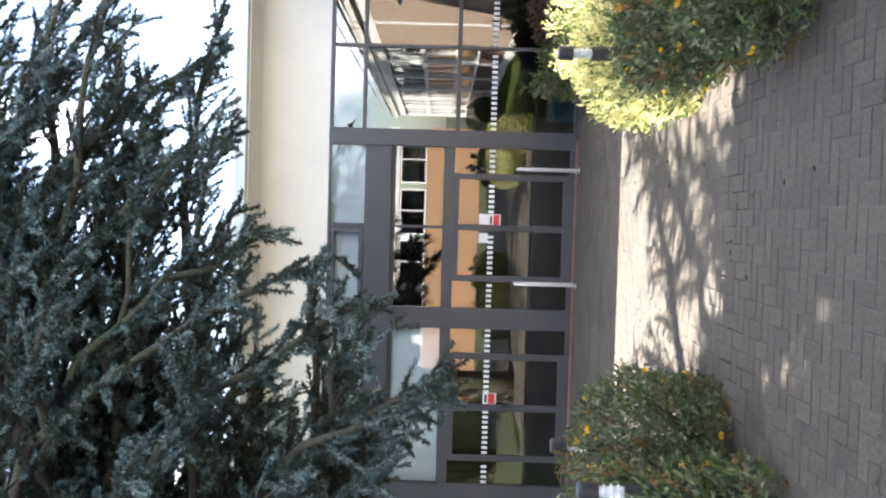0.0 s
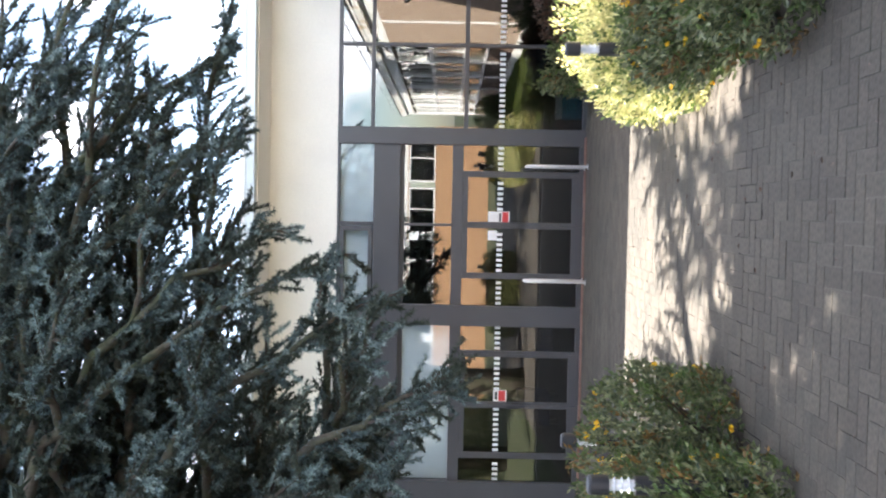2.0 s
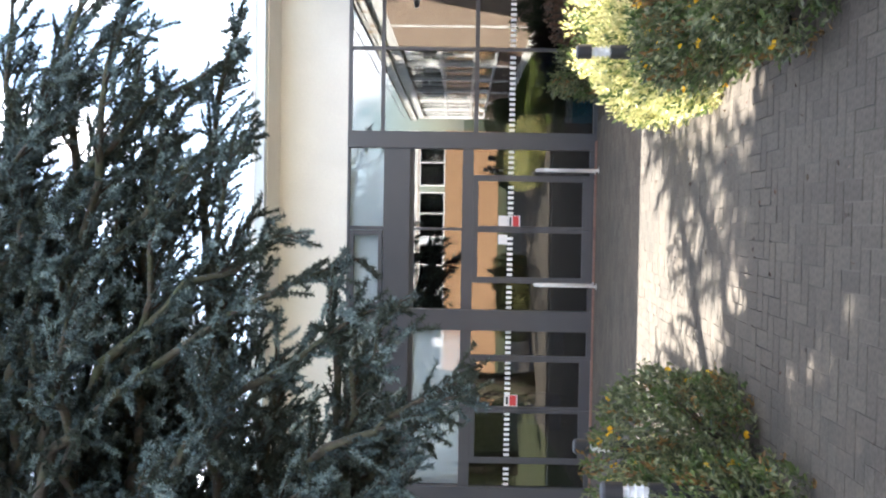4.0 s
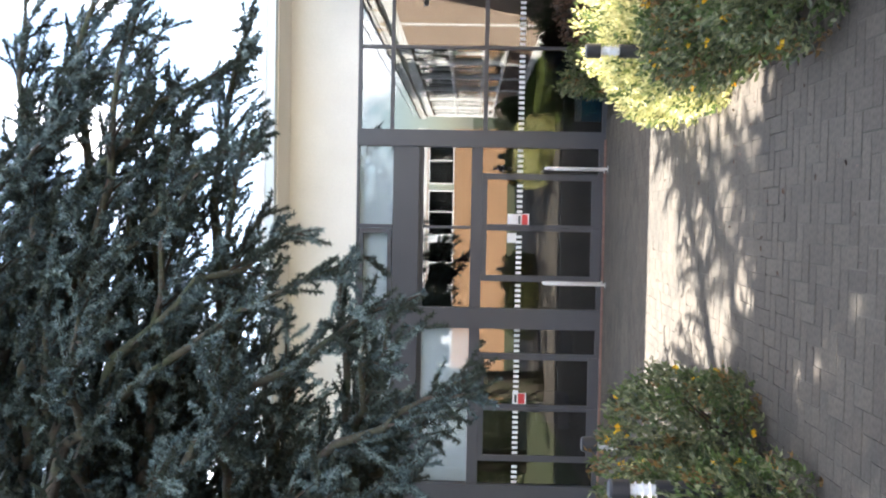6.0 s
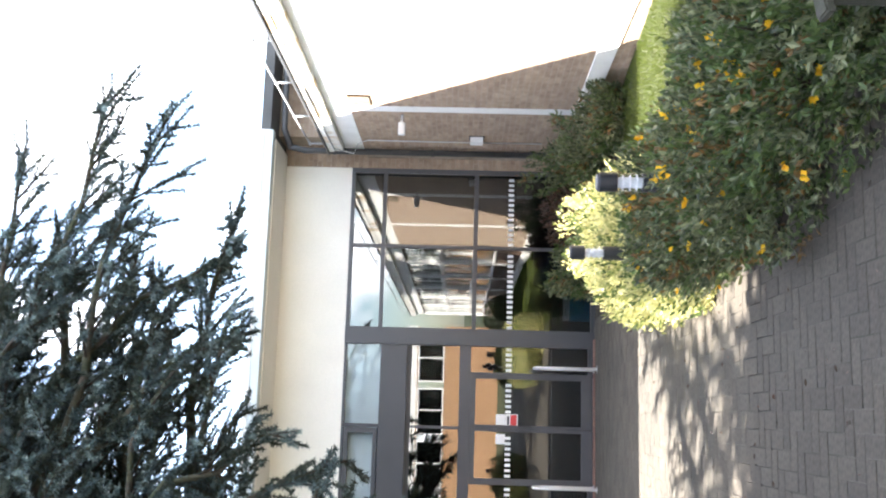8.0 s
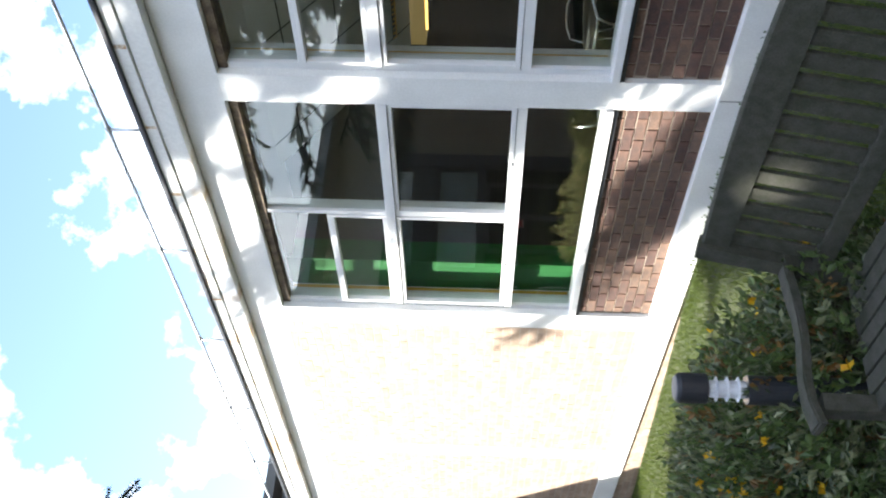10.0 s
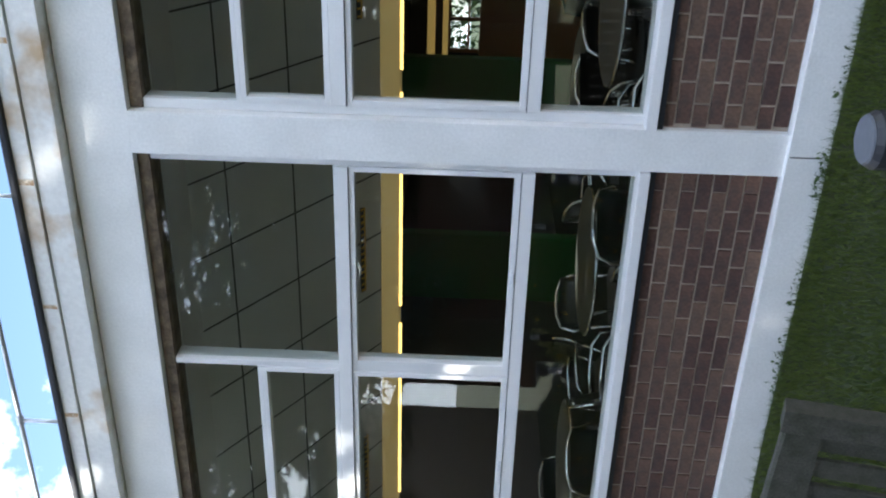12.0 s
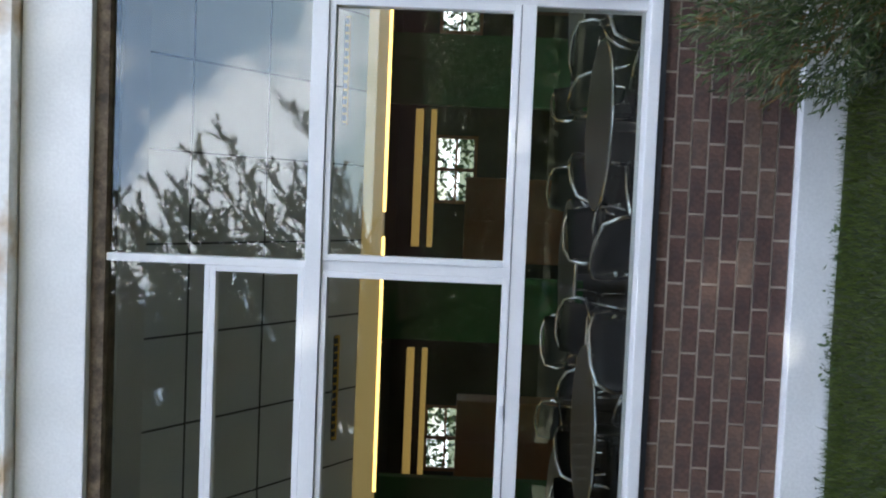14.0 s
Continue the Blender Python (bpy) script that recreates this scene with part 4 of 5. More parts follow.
for x, flip in ((0.8, 1), (-1.04, 1)):
    g = thing("grab_rail", (x, 15.25, ground_z(15.25)), "white tubular hoop rail standing beside the entrance doors", "grab rail", "entrance grab rails")
    bm = bmesh.new()
    tube(bm, [(0, -0.16, -0.02), (0, -0.16, 0.8), (0.0, -0.13, 0.92), (0.0, -0.05, 0.97), (0.0, 0.12, 0.97), (0, 0.2, 0.92), (0, 0.23, 0.8), (0, 0.23, -0.02)], 0.021, 10)
    part("hoop", bm, UPVC, g, smooth=True)
    bm = bmesh.new()
    for y in (-0.16, 0.23):
        tube(bm, [(0, y, 0.0), (0, y, 0.015)], 0.05, 12)
    part("foot_plate", bm, STEEL, g)


# ---- shrubs ----
def leaves(centres, normals, size, spread, rng, wide=0.42):
    """Folded leaf blades, two triangles each, at given places."""
    n = len(centres)
    d = normals + rng.normal(0, spread, (n, 3))
    d /= np.linalg.norm(d, axis=1)[:, None]
    side = np.cross(d, rng.normal(0, 1, (n, 3)))
    side /= np.linalg.norm(side, axis=1)[:, None]
    up = np.cross(side, d)
    s = size * rng.uniform(0.6, 1.25, (n, 1))
    v = np.stack([centres, centres + d * s * 0.5 + side * s * wide * 0.5 + up * s * 0.1, centres + d * s, centres + d * s * 0.5 - side * s * wide * 0.5 + up * s * 0.1], 1).reshape(-1, 3)
    k = np.arange(n)[:, None] * 4
    f = np.concatenate([k + np.array([[0, 1, 2]]), k + np.array([[0, 2, 3]])])
    return v, f


def shrub(at, rx, ry, h, count, mats, label, group, size=0.05, seed=1, petals=0, petal_mat=None, spread=0.7, wide=0.45):
    """A rounded shrub: stems, a lumpy crown of many separate leaves and, in season, its flowers."""
    rng = np.random.default_rng(seed)
    b = thing("shrub", at, label, "shrub", group)
    bm = bmesh.new()
    for k in range(14):
        a, r = k * 2.4, 0.25 + 0.65 * ((k * 0.37) % 1)
        tip = (rx * r * math.cos(a), ry * r * math.sin(a), h * (0.55 + 0.35 * (1 - r)))
        tube(bm, [(tip[0] * 0.2, tip[1] * 0.2, -0.05), (tip[0] * 0.6, tip[1] * 0.6, tip[2] * 0.55), tip], [0.012, 0.008, 0.003], 5)
    tagged(part("stems", bm, TWIG, b), kind="stuff")
    lumps = rng.normal(0, 1, (26, 3))
    lumps[:, 2] = np.abs(lumps[:, 2]) * 0.9
    lumps /= np.linalg.norm(lumps, axis=1)[:, None]
    gains = rng.uniform(-0.1, 0.26, 26)

    def shell(n, inside):
        u = rng.normal(0, 1, (n, 3))
        u[:, 2] = np.abs(u[:, 2]) * 1.0 - 0.12
        u /= np.linalg.norm(u, axis=1)[:, None]
        bumps = (np.maximum(0, (u @ lumps.T - 0.8) / 0.2) * gains).sum(1) + rng.normal(0, 0.035, n)
        r = (0.9 + bumps) * np.where(rng.uniform(0, 1, n) < inside, rng.uniform(0.55, 0.95, n), 1.0)
        p = u * r[:, None]
        flat = np.sign(p) * np.abs(p) ** 0.8
        return flat * np.array([rx, ry, h]) + np.array([0, 0, 0.03]), u
    for mat, share, name in mats:
        p, u = shell(int(count * share * 0.16), 0.4)
        p, u = np.repeat(p, 10, 0), np.repeat(u, 10, 0)
        ahead = u * 0.8 + np.array([0, 0, 0.45])
        p = p + ahead * (np.tile(np.linspace(-1.4, 0.75, 10), len(p) // 10)[:, None] * size) + rng.normal(0, size * 0.22, p.shape)
        v, f = leaves(p, ahead, size * 1.08, spread, rng, wide)
        tagged(raw(name, v, f, mat, b), kind="stuff")
    if petals:
        p, u = shell(petals, 0.0)
        vs, fs = [], []
        for c, nrm in zip(p * 1.03, u):
            k = 5
            v, f = leaves(np.repeat(c[None], k, 0), np.repeat(nrm[None] * 0.4, k, 0), 0.034, 0.8, rng, 0.95)
            fs.append(f + sum(len(q) for q in vs)), vs.append(v)
        tagged(raw("blossom", np.concatenate(vs), np.concatenate(fs), petal_mat or PETAL, b), kind="stuff")
    return b


GREEN_MIX = ((LEAF, 0.65, "foliage"), (LEAF_FRESH, 0.25, "young_foliage"), (LEAF_AUTUMN, 0.1, "autumn_foliage"))
FRESH_MIX = ((LEAF, 0.42, "foliage"), (LEAF_FRESH, 0.5, "young_foliage"), (LEAF_AUTUMN, 0.08, "autumn_foliage"))
GOLD_MIX = ((LEAF_GOLD, 0.75, "golden_foliage"), (LEAF_FRESH, 0.25, "foliage"))
DULL = "dense dark green shrub with small leaves and a few yellow flowers"
for k, (x, y, rx, ry, h, n, mix, p) in enumerate((
        (1.75, 3.35, 0.42, 0.55, 0.52, 5200, FRESH_MIX, 7), (1.62, 4.05, 0.5, 0.6, 0.62, 7000, FRESH_MIX, 9), (1.46, 4.8, 0.54, 0.55, 0.6, 7500, GREEN_MIX, 12),
        (1.45, 5.6, 0.54, 0.56, 0.6, 7500, GREEN_MIX, 10), (1.42, 6.2, 0.46, 0.42, 0.54, 5500, GREEN_MIX, 5), (2.05, 4.4, 0.4, 0.6, 0.5, 4200, GREEN_MIX, 6))):
    shrub((x, y, ground_z(y)), rx, ry, h, n, mix, DULL, "shrubs along the path", 0.044, 20 + k, p * 3)
for k, (x, y, rx, ry, h) in enumerate(((1.3, 6.9, 0.48, 0.45, 0.5), (1.4, 7.7, 0.56, 0.5, 0.62), (1.55, 8.4, 0.6, 0.6, 0.66), (1.8, 9.2, 0.55, 0.6, 0.6))):
    shrub((x, y, ground_z(y)), rx, ry, h, 5600, GOLD_MIX, "bright golden variegated shrub in full sun", "golden shrubs", 0.05, 40 + k)
for k, (x, y, rx, ry, h, n, mix, p) in enumerate(((-1.5, 5.95, 0.56, 0.62, 0.66, 8500, GREEN_MIX, 8), (-1.95, 5.35, 0.6, 0.6, 0.68, 7500, GREEN_MIX, 6),
                                                  (-2.25, 6.75, 0.6, 0.6, 0.56, 7000, GOLD_MIX, 3), (-2.7, 5.9, 0.6, 0.7, 0.66, 4000, GREEN_MIX, 2), (-1.75, 4.85, 0.42, 0.4, 0.45, 4500, FRESH_MIX, 3))):
    shrub((x, y, ground_z(y)), rx, ry, h, n, mix, DULL if mix is not GOLD_MIX else "golden variegated shrub beside the path", "shrubs beside the bollards", 0.043, 60 + k, p * 3)
for k, (x, y, rx, ry, h, mix) in enumerate(((2.3, 14.6, 0.45, 0.5, 0.62, 0), (3.05, 14.3, 0.5, 0.55, 0.85, 1), (3.75, 14.1, 0.4, 0.6, 0.8, 0), (3.6, 13.0, 0.4, 0.6, 0.6, 0), (2.6, 13.2, 0.5, 0.6, 0.4, 0), (3.85, 12.0, 0.3, 0.6, 0.35, 0))):
    shrub((x, y, ground_z(y)), rx, ry, h, 2600, ((LEAF_RED, 1.0, "bronze_foliage"),) if mix else GREEN_MIX,
          "bronze-leaved shrub in the shaded corner" if mix else "dark green shrub in the shaded corner", "corner shrubs", 0.07, 80 + k)
for k, (x, y, rx, ry, h) in enumerate(((3.72, -1.15, 0.42, 0.5, 0.62), (3.5, -2.0, 0.5, 0.6, 0.7))):
    shrub((x, y, 0.0), rx, ry, h, 7000, FRESH_MIX, "feathery green shrub at the foot of the brick wall", "wall shrubs", 0.05, 95 + k, 0, None, 0.5, 0.2)


# ---- the cedar ----
def cedar(at):
    rng = np.random.default_rng(7)
    tree = thing("cedar_tree", at, "tall blue-grey cedar with wide drooping boughs over the path", "tree")
    base = np.array(at)
    bm = bmesh.new()
    tube(bm, [(0, 0, -0.2), (0.02, 0.03, 0.5), (0.1, 0.0, 3.0), (0.0, 0.1, 6.5), (0.1, 0.0, 11.0), (0.1, 0.05, 17.0)], [0.42, 0.33, 0.28, 0.22, 0.14, 0.02], 14)
    part("trunk", bm, BARK, tree, "fissured dark bark", smooth=True)
    # (height on the trunk, tip x, y, z) of the boughs over the court
    front = [(3.9, 2.15, 6.55, 4.25), (3.5, 1.9, 6.3, 3.75), (3.1, 1.35, 6.4, 3.2), (3.1, 0.55, 6.2, 3.2), (2.9, -0.3, 5.9, 2.5),
             (2.7, -0.62, 5.7, 2.2), (2.5, -1.05, 5.55, 1.78), (2.6, -1.5, 5.5, 2.1), (4.6, 1.75, 6.9, 5.0), (4.5, 0.9, 6.4, 4.55), (5.0, 0.2, 6.3, 4.9),
             # The last seven tips of this row are added out of view to shade the paving.
             (5.3, 1.2, 7.0, 5.6), (4.3, -0.5, 5.5, 4.0), (3.6, -0.9, 5.3, 3.2), (4.0, -1.4, 5.0, 3.4), (3.0, -1.6, 5.2, 2.5), (5.6, -0.6, 5.8, 5.2), (3.4, 0.9, 7.4, 3.9), (4.0, -3.5, 4.5, 3.7), (3.6, -2.7, 4.5, 3.5), (4.4, -4.5, 4.6, 4.0), (5.2, -3.0, 5.0, 5.0), (4.6, -5.2, 5.6, 4.4), (3.9, -4.8, 6.0, 3.6), (5.4, -5.6, 5.2, 5.2),
             (3.4, 0.35, 6.3, 3.5), (3.7, 0.2, 6.7, 3.75), (4.0, 0.55, 6.9, 4.3), (3.8, 0.95, 6.7, 3.85), (4.4, 0.0, 6.6, 4.5), (3.3, -0.1, 6.9, 3.3), (4.9, 0.6, 7.2, 5.2), (4.8, 1.3, 7.4, 4.9)]
    # heavy boughs that arch out and hang: (height on the trunk, crest, tip)
    hanging = [(5.2, (-1.7, 6.3, 4.9), (-0.27, 6.1, 2.4)), (3.4, (-2.0, 6.2, 3.1), (-0.95, 5.6, 1.7)), (4.2, (-1.8, 6.3, 4.0), (-0.52, 6.0, 2.05)),
               (5.0, (-1.2, 6.6, 4.6), (-0.1, 6.4, 2.72)), (5.4, (-1.0, 7.0, 5.2), (0.55, 6.5, 3.05)), (5.6, (-0.6, 7.0, 5.4), (1.1, 6.6, 3.3)),
               (5.8, (-0.8, 7.2, 5.6), (0.3, 6.8, 4.1)), (6.0, (-0.5, 7.2, 6.0), (0.8, 6.9, 4.5)), (5.4, (-1.2, 6.9, 5.2), (0.1, 6.6, 3.6)), (5.9, (-0.2, 7.3, 5.5), (1.35, 7.0, 4.2))]
    limbs = [(h, np.array((x, y, z)) - base, 1.0, 1.0, None) for h, x, y, z in front]
    arched = [(h, np.array(tip) - base, 1.0, 1.0, np.array(crest) - base) for h, crest, tip in hanging]
    for k in range(13):
        (h0, a, *_), (h1, b, *_) = limbs[k % 18], limbs[(k * 5 + 3) % 18]
        mixed = 0.35 + 0.4 * rng.uniform()
        tip = a * mixed + b * (1 - mixed) + rng.normal(0, 0.12, 3) + np.array((-0.5, 0.6, 0.4 + 0.25 * (k % 3)))
        limbs.append((h0 * mixed + h1 * (1 - mixed) + 0.3, tip, 0.9, 1.0, None))
    for k in range(128):
        h = 2.2 + 13.6 * (k / 128) ** 0.95
        a = k * 2.39996
        reach = (4.7 * (1 - (h / 17.5) ** 2) + 0.5) * rng.uniform(0.8, 1.1)
        if h < 6.2 and -1.9 < math.atan2(math.sin(a), math.cos(a)) < 0.5:
            continue
        reach = min(reach, 6.3 / max(math.cos(a), 0.05))
        limbs.append((h, np.array((reach * math.cos(a), reach * math.sin(a), h + reach * (0.1 + 0.025 * (h - 4)) + rng.uniform(-0.2, 0.3))), 1.0 if h < 6.5 else 1.05, 1.35 if h < 6.5 else 2.5, None))
    limbs += arched
    anchors, axes, sizes, tones, wood_v, wood_f = [], [], [], [], [], []

    def rod(p, q, r0, r1):
        """A thin three-sided rod of side wood."""
        d = q - p
        s = np.cross(d, (0.3, 0.2, 1.0))
        s /= np.linalg.norm(s) + 1e-9
        t = np.cross(s, d / (np.linalg.norm(d) + 1e-9))
        k = len(wood_v)
        for c, r in ((p, r0), (q, r1)):
            wood_v.extend((c + s * r, c - s * r * 0.5 + t * r * 0.87, c - s * r * 0.5 - t * r * 0.87))
        wood_f.extend(((k, k + 1, k + 4, k + 3), (k + 1, k + 2, k + 5, k + 4), (k + 2, k, k + 3, k + 5)))

    def clear(q):
        """Whether a point lies over the lower edge of the crown above the path."""
        w = q + base
        edge = np.interp(w[0], (-2.2, -1.2, -0.7, -0.45, -0.33, -0.2, -0.1, 0.15, 0.54, 1.6, 2.4), (1.0, 1.25, 1.6, 2.0, 2.3, 2.32, 2.72, 2.88, 2.95, 3.1, 3.6))
        return w[1] > 9.5 or (w[2] - 1.7) * 6.0 / w[1] + 1.7 > edge

    def brush(p, q, grain, lit_share=0.3):
        """Tufts of needles all along one twig, all of one tone."""
        tone = 2 if rng.uniform() < lit_share else (0 if rng.uniform() < 0.68 - 0.5 * lit_share else 1)
        d = q - p
        length = np.linalg.norm(d)
        for w in np.arange(0.02, length, 0.019 * grain):
            anchors.append(p + d * (w / length)), axes.append(d / length), sizes.append(grain), tones.append(tone)

    for h, tip, dense, grain, crest in limbs:
        start = np.array((0.06, 0.03, h))
        length = np.linalg.norm(tip - start)
        rise = np.array((0, 0, 0.16 * length))
        ctrl = (start + tip) / 2 + rise + rng.normal(0, 0.08 * length, 3) if crest is None else crest * 1.5 - (start + tip) / 4
        ts = np.linspace(0, 1, 16)
        pts = [(1 - t) ** 2 * start + 2 * t * (1 - t) * ctrl + t * t * tip + (rng.normal(0, 0.04, 3) if 0 < t < 1 else 0) for t in ts]
        bm = bmesh.new()
        tube(bm, pts, [0.07 * (1 - t) ** 0.8 * min(1, length / 4) + 0.006 for t in ts], 7)
        part("limb", bm, BARK, tree, smooth=True)
        n = int(length * 7.4 * dense)
        short, fall = ((1.05 if h < 6.5 else 1.6), -0.7) if crest is None else (0.65, -0.45)
        for i in range(n):
            t = 0.14 + 0.86 * ((i + rng.uniform(0, 1)) / n) ** 0.8
            j = min(int(t * 15), 14)
            p = pts[j] + (pts[j + 1] - pts[j]) * (t * 15 - j)
            ahead = pts[j + 1] - pts[j]
            ahead = ahead / np.linalg.norm(ahead)
            side = np.cross(ahead, (0, 0, 1.0))
            side /= np.linalg.norm(side)
            side *= 1 if i % 2 else -1
            span = (0.2 + 0.8 * (1 - t) ** 0.7 * min(1, length / 4.5)) * rng.uniform(0.6, 1.3) * short
            d = side * rng.uniform(0.35, 0.9) + ahead * rng.uniform(0.7, 1.1) + np.array((0, 0, rng.uniform(fall, 0.25)))
            d /= np.linalg.norm(d)
            q = p + d * span + np.array((0, 0, rng.uniform(-0.2, 0.1) * span))
            if not clear(q):
                q = p + (q - p) * 0.4
            if not clear(q):
                continue
            rod(p, q, 0.012, 0.004)
            # Pale needles grow likelier towards the tip, in place of light on it.
            lit_share = 0.02 + 0.38 * t * rng.uniform()
            brush(p + (q - p) * 0.3, q, grain, lit_share)
            m = max(4, int(span * 10))
            for c in range(m):
                u = 0.12 + 0.88 * (c + rng.uniform(0.1, 0.9)) / m
                o = p + (q - p) * u
                e = d * rng.uniform(0.6, 1.0) + np.cross(d, (0, 0, 1.0)) * (1 if c % 2 else -1) * rng.uniform(0.4, 0.9) + np.array((0, 0, rng.uniform(-0.9, 0.3)))
                e /= np.linalg.norm(e)
                size = rng.uniform(0.1, 0.28) * (1.2 - 0.5 * u)
                if not clear(o + e * size):
                    continue
                rod(o, o + e * size, 0.005, 0.002)
                brush(o, o + e * size, grain, lit_share)
        for j in range(8, 15):
            brush(pts[j], pts[j + 1], grain), brush(pts[j], pts[j + 1], grain)
    raw("side_wood", np.array(wood_v), np.array(wood_f), TWIG, tree)
    anchors, axes = np.array(anchors), np.array(axes)
    per = 10
    c, ax = np.repeat(anchors, per, 0), np.repeat(axes, per, 0)
    n = len(c)
    d = rng.normal(0, 1, (n, 3)) + ax * 0.75 + np.array((0, 0, 0.25))
    d /= np.linalg.norm(d, axis=1)[:, None]
    s = np.cross(d, rng.normal(0, 1, (n, 3)))
    s /= np.linalg.norm(s, axis=1)[:, None]
    big = np.repeat(np.array(sizes), per)[:, None]
    ln = rng.uniform(0.026, 0.046, (n, 1)) * big
    v = np.stack([c + s * 0.0056 * big, c - s * 0.0056 * big, c + d * ln], 1).reshape(-1, 3)
    tone_each = np.repeat(np.array(tones), per)
    for tone, mat, name in ((0, NEEDLE_DIM, "dim_needles"), (1, NEEDLE, "crown"), (2, NEEDLE_LIT, "lit_needles")):
        mine = v.reshape(-1, 9)[tone_each == tone].reshape(-1, 3)
        tagged(raw(name, mine, np.arange(len(mine)).reshape(-1, 3), mat, tree), kind="stuff")
    return tree


cedar((-4.1, 8.3, ground_z(8.3)))


def broad_cedar(at, height, reach, seed):
    """A broad cedar with upswept boughs, coarse enough for its distance."""
    rng = np.random.default_rng(seed)
    tree = thing("cedar_tree", at, "broad dark cedar beside the lawn, mirrored in the windows", "tree")
    bm = bmesh.new()
    tube(bm, [(0, 0, -0.2), (0.02, 0.0, height * 0.4), (0, 0.03, height)], [0.36, 0.2, 0.02], 10)
    part("trunk", bm, BARK, tree, "fissured dark bark", smooth=True)
    c, ax = [], []
    for k in range(230):
        h = 2.3 + (height - 2.4) * (k / 230) ** 1.1
        a = k * 2.39996
        r = (reach * (1 - (h / height) ** 2.2) + 0.3) * rng.uniform(0.75, 1.1)
        tip = np.array((r * math.cos(a), r * math.sin(a), h + 0.3 * r + rng.uniform(-0.2, 0.4)))
        root = np.array((0, 0, h))
        bm = bmesh.new()
        tube(bm, [tuple(root), tuple((root + tip) / 2 - np.array((0, 0, 0.1 * r))), tuple(tip)], [0.045, 0.028, 0.006], 5)
        part("limb", bm, BARK, tree)
        for w in np.linspace(0.25, 1, int(5.5 * r) + 3):
            p = root + (tip - root) * w - np.array((0, 0, 0.4 * r * w * (1 - w)))
            for s in (-1, 1):
                d = np.array((math.cos(a + s * rng.uniform(0.2, 1.3)), math.sin(a + s * rng.uniform(0.2, 1.3)), rng.uniform(-0.3, 1.3)))
                size = rng.uniform(0.3, 0.75) * (1.25 - w) + 0.16
                for u in np.arange(0.0, size, 0.06):
                    c.append(p + d * u), ax.append(d)
    per = 9
    c, ax = np.repeat(np.array(c), per, 0), np.repeat(np.array(ax), per, 0)
    n = len(c)
    d = rng.normal(0, 1, (n, 3)) + ax
    d /= np.linalg.norm(d, axis=1)[:, None]
    s = np.cross(d, rng.normal(0, 1, (n, 3)))
    s /= np.linalg.norm(s, axis=1)[:, None]
    v = np.stack([c + s * 0.013, c - s * 0.013, c + d * rng.uniform(0.06, 0.12, (n, 1))], 1).reshape(-1, 3)
    tagged(raw("crown", v, np.arange(3 * n).reshape(-1, 3), NEEDLE_DIM, tree), kind="stuff")


broad_cedar((-7.0, 4.3, 0.0), 13.0, 5.2, 4)

hedge = thing("hedge", (20.5, 0.0, -0.2), "tall green hedge behind the rear windows of the dining room", "hedge")
hr = np.random.default_rng(31)
hc = np.stack([hr.uniform(-1.2, 1.2, 26000), hr.uniform(-9, 13, 26000), hr.uniform(0, 4.5, 26000)], 1)
hv, hf = leaves(hc, np.tile(np.array((-0.5, 0, 0.5)), (26000, 1)), 0.16, 0.8, hr, 0.5)
tagged(raw("foliage", hv, hf, LEAF_FRESH, hedge), kind="stuff")

# Unseen hedge, added so that the lower panes mirror something dark.
screen = thing("hedge", (-8.2, 0.0, -0.1), "dark green clipped hedge added out of view across the court to darken the window reflections", "hedge")
hc = np.stack([hr.uniform(-0.6, 0.6, 30000), hr.uniform(-9, 4, 30000), hr.uniform(0, 2.3, 30000) + hr.normal(0, 0.12, 30000)], 1)
hv, hf = leaves(hc, np.tile(np.array((0.5, 0, 0.5)), (30000, 1)), 0.12, 0.8, hr, 0.5)
tagged(raw("foliage", hv, hf, LEAF, screen), kind="stuff")

# ---- grass ----
rng = np.random.default_rng(11)


def grass(name, n, x0, x1, y0, y1, label, hmax):
    x, y = rng.uniform(x0, x1, n), rng.uniform(y0, y1, n)
    z = np.array([ground_z(q) for q in y]) - 0.03
    c = np.stack([x, y, z], 1)
    lean = rng.normal(0, 0.3, (n, 3)) * np.array((1, 1, 0.3)) + np.array((0, 0, 1.0))
    s = rng.normal(0, 1, (n, 3)) * np.array((1, 1, 0))
    s /= np.linalg.norm(s, axis=1)[:, None]
    h = rng.uniform(0.35, 1.0, (n, 1)) * hmax
    v = np.stack([c + s * 0.003, c - s * 0.003, c + lean * h], 1).reshape(-1, 3)
    return tagged(raw(name, v, np.arange(3 * n).reshape(-1, 3), BLADE), label, "grass", kind="stuff")


grass("grass", 90000, 1.5, 4.24, -1.5, 3.4, "short mossy lawn grass between the wing and the path", 0.055)
grass("grass", 60000, 1.9, 4.24, 3.4, 11.8, "short sunlit lawn grass along the wing", 0.055)
grass("grass", 5000, 4.0, 4.25, -1.5, 7.0, "longer tufts along the foot of the wall", 0.06)

# weeds at the foot of the plinth, litter of leaves on the paving
n = 1100
wy = rng.uniform(-1.6, 6.5, n)
wy = wy[(np.sin(wy * 5.1) + np.sin(wy * 11.3 + 1) + rng.normal(0, 0.7, n)) > 0.4]
wc = np.stack([4.235 - np.abs(rng.normal(0, 0.045, len(wy))), wy, rng.uniform(-0.02, 0.035, len(wy))], 1)
wv, wf = leaves(wc, np.tile(np.array((-0.5, 0, 0.8)), (len(wy), 1)), 0.032, 0.7, rng, 0.5)
tagged(raw("weeds", wv, wf, LEAF_FRESH), "small weeds along the foot of the white plinth", "weeds", kind="stuff")
n = 150
lx, ly = rng.uniform(-1.5, 1.1, n), rng.uniform(3.2, 11.0, n)
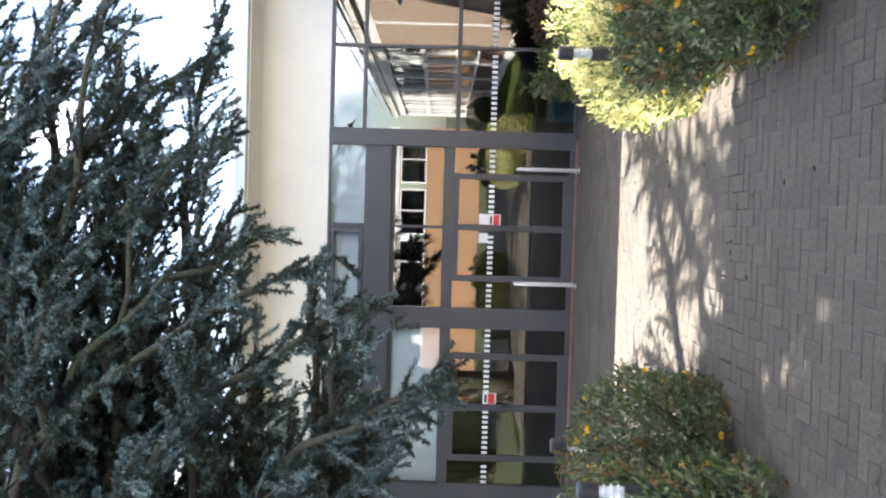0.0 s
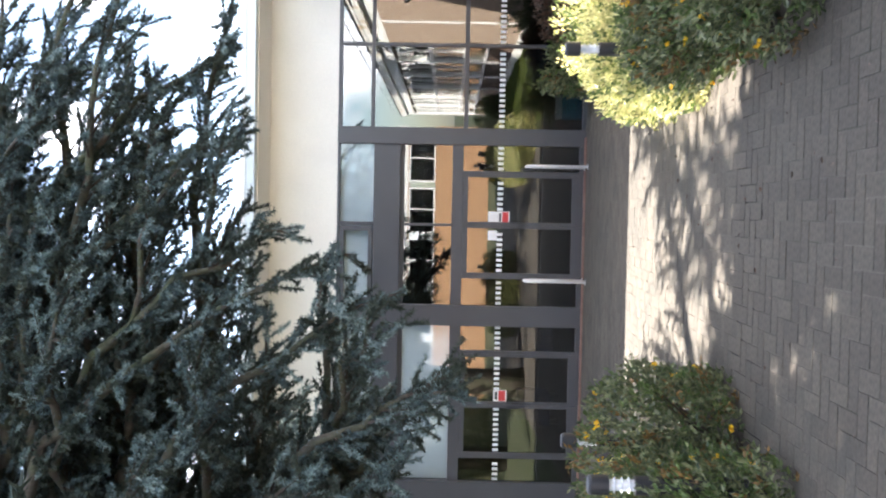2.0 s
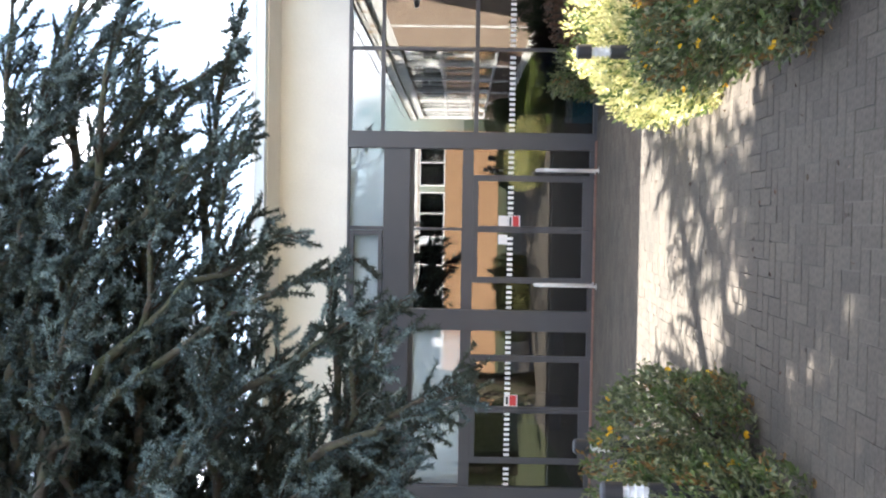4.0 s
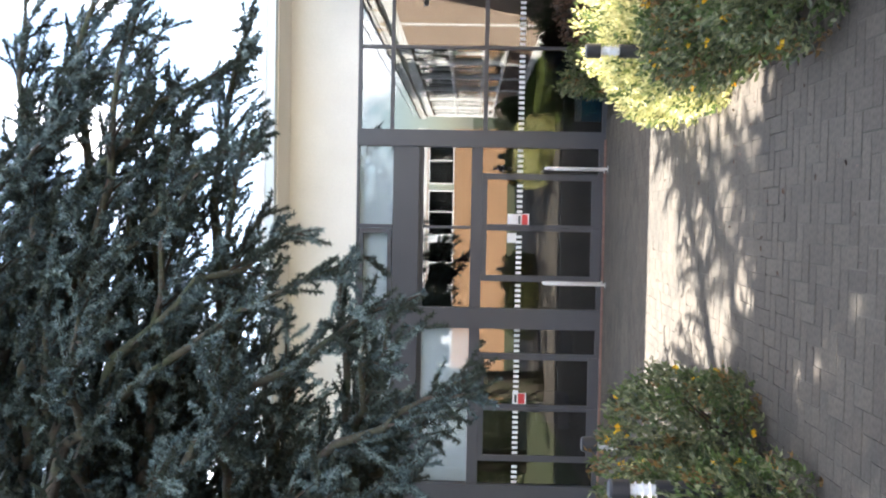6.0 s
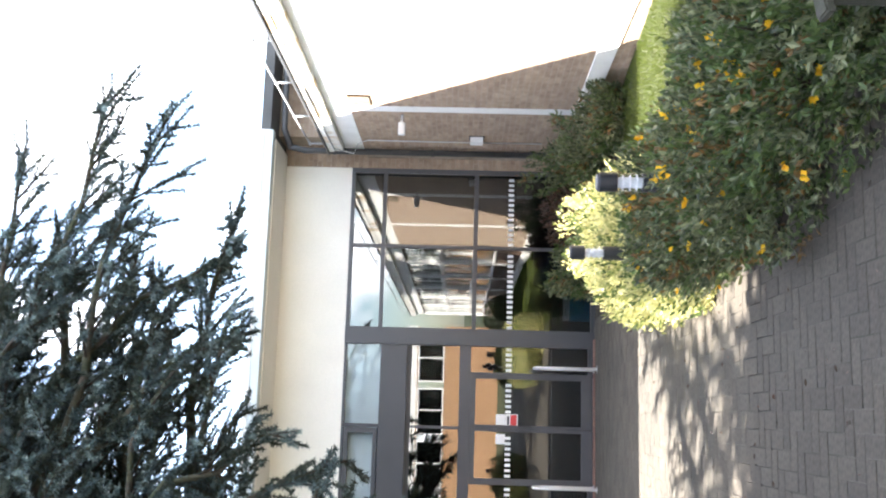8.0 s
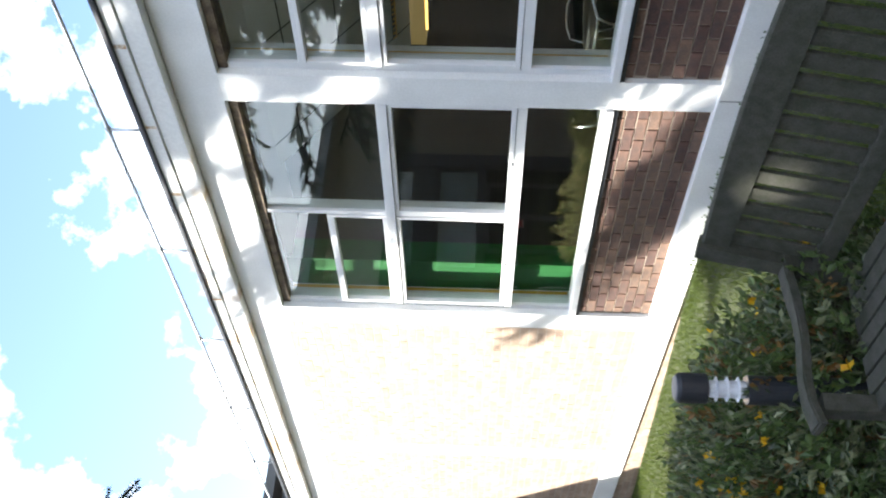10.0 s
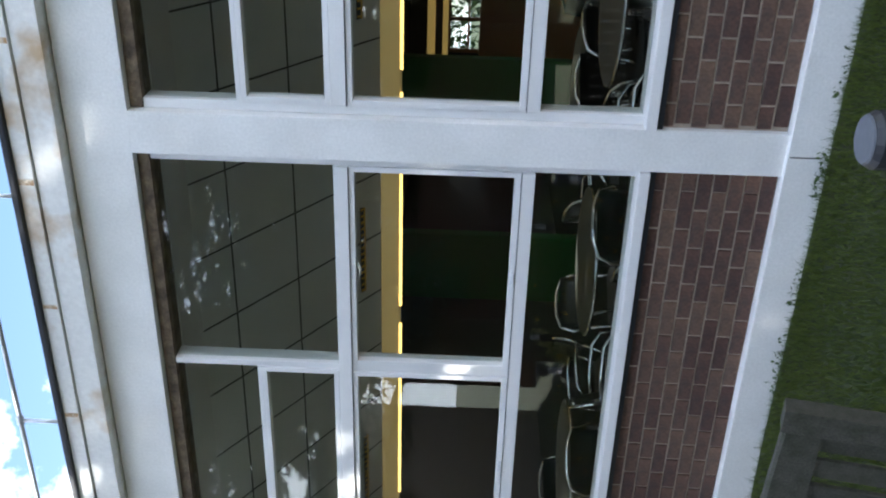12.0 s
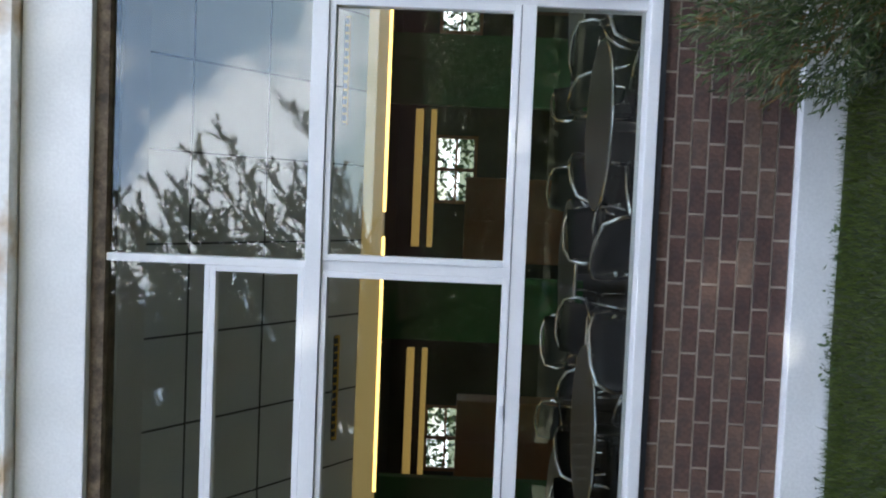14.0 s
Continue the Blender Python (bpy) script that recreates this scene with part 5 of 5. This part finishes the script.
lc = np.stack([lx, ly, np.array([ground_z(q) for q in ly]) + 0.006], 1)
lv, lf = leaves(lc, rng.normal(0, 1, (n, 3)) * np.array((1, 1, 0.05)), 0.035, 0.05, rng, 0.45)
tagged(raw("litter", lv, lf, LEAF_RED), "dry fallen leaves scattered on the paving", "fallen leaves", kind="stuff")

# ---- the rest of the court, behind and beside the path ----
opp = tagged(part("wall_south", boxes((-16.0, 4.2, -14.3, -14.0, -0.2, 2.5), (-16.0, 4.2, -14.3, -14.0, 3.75, 3.8)), BRICK_SOUTH), "sunlit brick building across the lawn", "wall", kind="structure")
part("white_band", boxes((-16.0, 4.2, -14.32, -13.97, 3.8, 4.3), bevel=0.01), WHITE, opp)
for k in range(8):
    x = -15.6 + 2.45 * k
    wd = tagged(new("window_%d" % (10 + k)), "white-framed window in the brick building across the lawn", "window", kind="structure")
    part("frame", boxes((x, x + 0.07, -14.06, -13.98, 2.5, 3.75), (x + 1.1, x + 1.17, -14.06, -13.98, 2.57, 3.68), (x + 2.1, x + 2.17, -14.06, -13.98, 2.5, 3.75),
                        (x + 0.07, x + 2.1, -14.06, -13.98, 2.5, 2.57), (x + 0.07, x + 2.1, -14.06, -13.98, 3.68, 3.75)), UPVC, wd)
    part("pane", boxes((x + 0.07, x + 2.1, -14.03, -14.02, 2.57, 3.68)), GLASS_DARK, wd)
    part("blind", boxes((x + 0.07, x + 2.1, -14.25, -14.2, 2.57, 3.68)), INNER, wd)
west = tagged(part("wall_court", boxes((-13.3, -13.0, -14.0, 15.7, -0.7, 3.3)), BRICK), "low brick wing on the far side of the court", "wall", kind="structure")
part("fascia_board", boxes((-13.4, -12.85, -14.0, 15.7, 3.3, 3.6), bevel=0.01), WHITE, west)

# ---- pieces: paving blocks ----
def paver_mesh(lx, ly):
    bm = boxes((0.002, lx - 0.002, 0.002, ly - 0.002, -0.05, 0.0))
    for v in bm.verts:
        if v.co.z > -0.01:
            v.co.x += 0.002 if v.co.x < lx / 2 else -0.002
            v.co.y += 0.002 if v.co.y < ly / 2 else -0.002
    low = [v for v in bm.verts if v.co.z < -0.01]
    for v in low:
        v.co.z = -0.02
    me = bpy.data.meshes.new("paver")
    bmesh.ops.recalc_face_normals(bm, faces=bm.faces)
    bm.to_mesh(me), bm.free()
    me.materials.append(PAVER)
    return me


def herringbone(x0, x1, y0, y1):
    """The lower corner and the size of each block of a right-angled herringbone."""
    u, out = 0.1, []
    for j in range(int((y1 - y0) / u) + 2):
        for i in range(int((x1 - x0) / u) + 2):
            k = (i - j) % 4
            if k == 0:
                out.append((x0 + i * u, y0 + j * u, 2 * u, u))
            elif k == 3:
                out.append((x0 + i * u, y0 + j * u, u, 2 * u))
    return out


flat, tall = paver_mesh(0.2, 0.1), paver_mesh(0.1, 0.2)
rest_v, rest_f, made, prng = [], [], 0, random.Random(3)
for x, y, lx, ly in herringbone(PX0 - 3.1, PX1 + 0.1, -1.2, PY1 - 0.15):
    z, ax, ay = ground_z(y) + prng.uniform(-0.001, 0.0015) + 0.001, -2.0 if y > 5.5 else 0.0, prng.uniform(-0.25, 0.25)
    if -0.9 < x < 1.15 and 3.55 < y < 6.6 and made < 300:
        ob = new("paver", flat if lx > ly else tall)
        ob.matrix_world = pose(x, y, z, ax, ay, prng.uniform(-0.5, 0.5))
        ob.parent = path
        made += 1
        continue
    k = len(rest_v)
    dz = [ground_z(y + ly) - ground_z(y), 0]
    for g, q in ((0.0008, -0.02), (0.0024, 0.0)):
        for a, b in ((0, 0), (1, 0), (1, 1), (0, 1)):
            rest_v.append((x + (lx - g if a else g), y + (ly - g if b else g), z + q + (dz[0] if b else 0) + 0.006 * 0.1 * ax * a))
    rest_f += [(k + 4, k + 5, k + 6, k + 7), (k, k + 1, k + 5, k + 4), (k + 1, k + 2, k + 6, k + 5), (k + 2, k + 3, k + 7, k + 6), (k + 3, k, k + 4, k + 7)]
tagged(raw("paving_blocks", rest_v, rest_f, PAVER_FAR, path), kind="stuff")
edge = paver_mesh(0.1, 0.2)
edge.materials.clear()
edge.materials.append(PAVER_RED)
for k in range(60):
    ob = new("edge_block", edge)
    ob.matrix_world = pose(-4.7 + 0.1 * k, 15.42, ground_z(15.42) + 0.012, 0, 0, 0)
    ob.parent = path

# ---- pieces: bricks under the windows ----
kinds = {}
for y0, y1 in ((-1.01, 1.556), (1.775, 4.345), (4.59, 7.13)):
    for y, length, z in brick_rows(y0 + 0.004, y1 - 0.004, PLINTH, SILL - 0.03):
        key = round(length, 2)
        if key not in kinds:
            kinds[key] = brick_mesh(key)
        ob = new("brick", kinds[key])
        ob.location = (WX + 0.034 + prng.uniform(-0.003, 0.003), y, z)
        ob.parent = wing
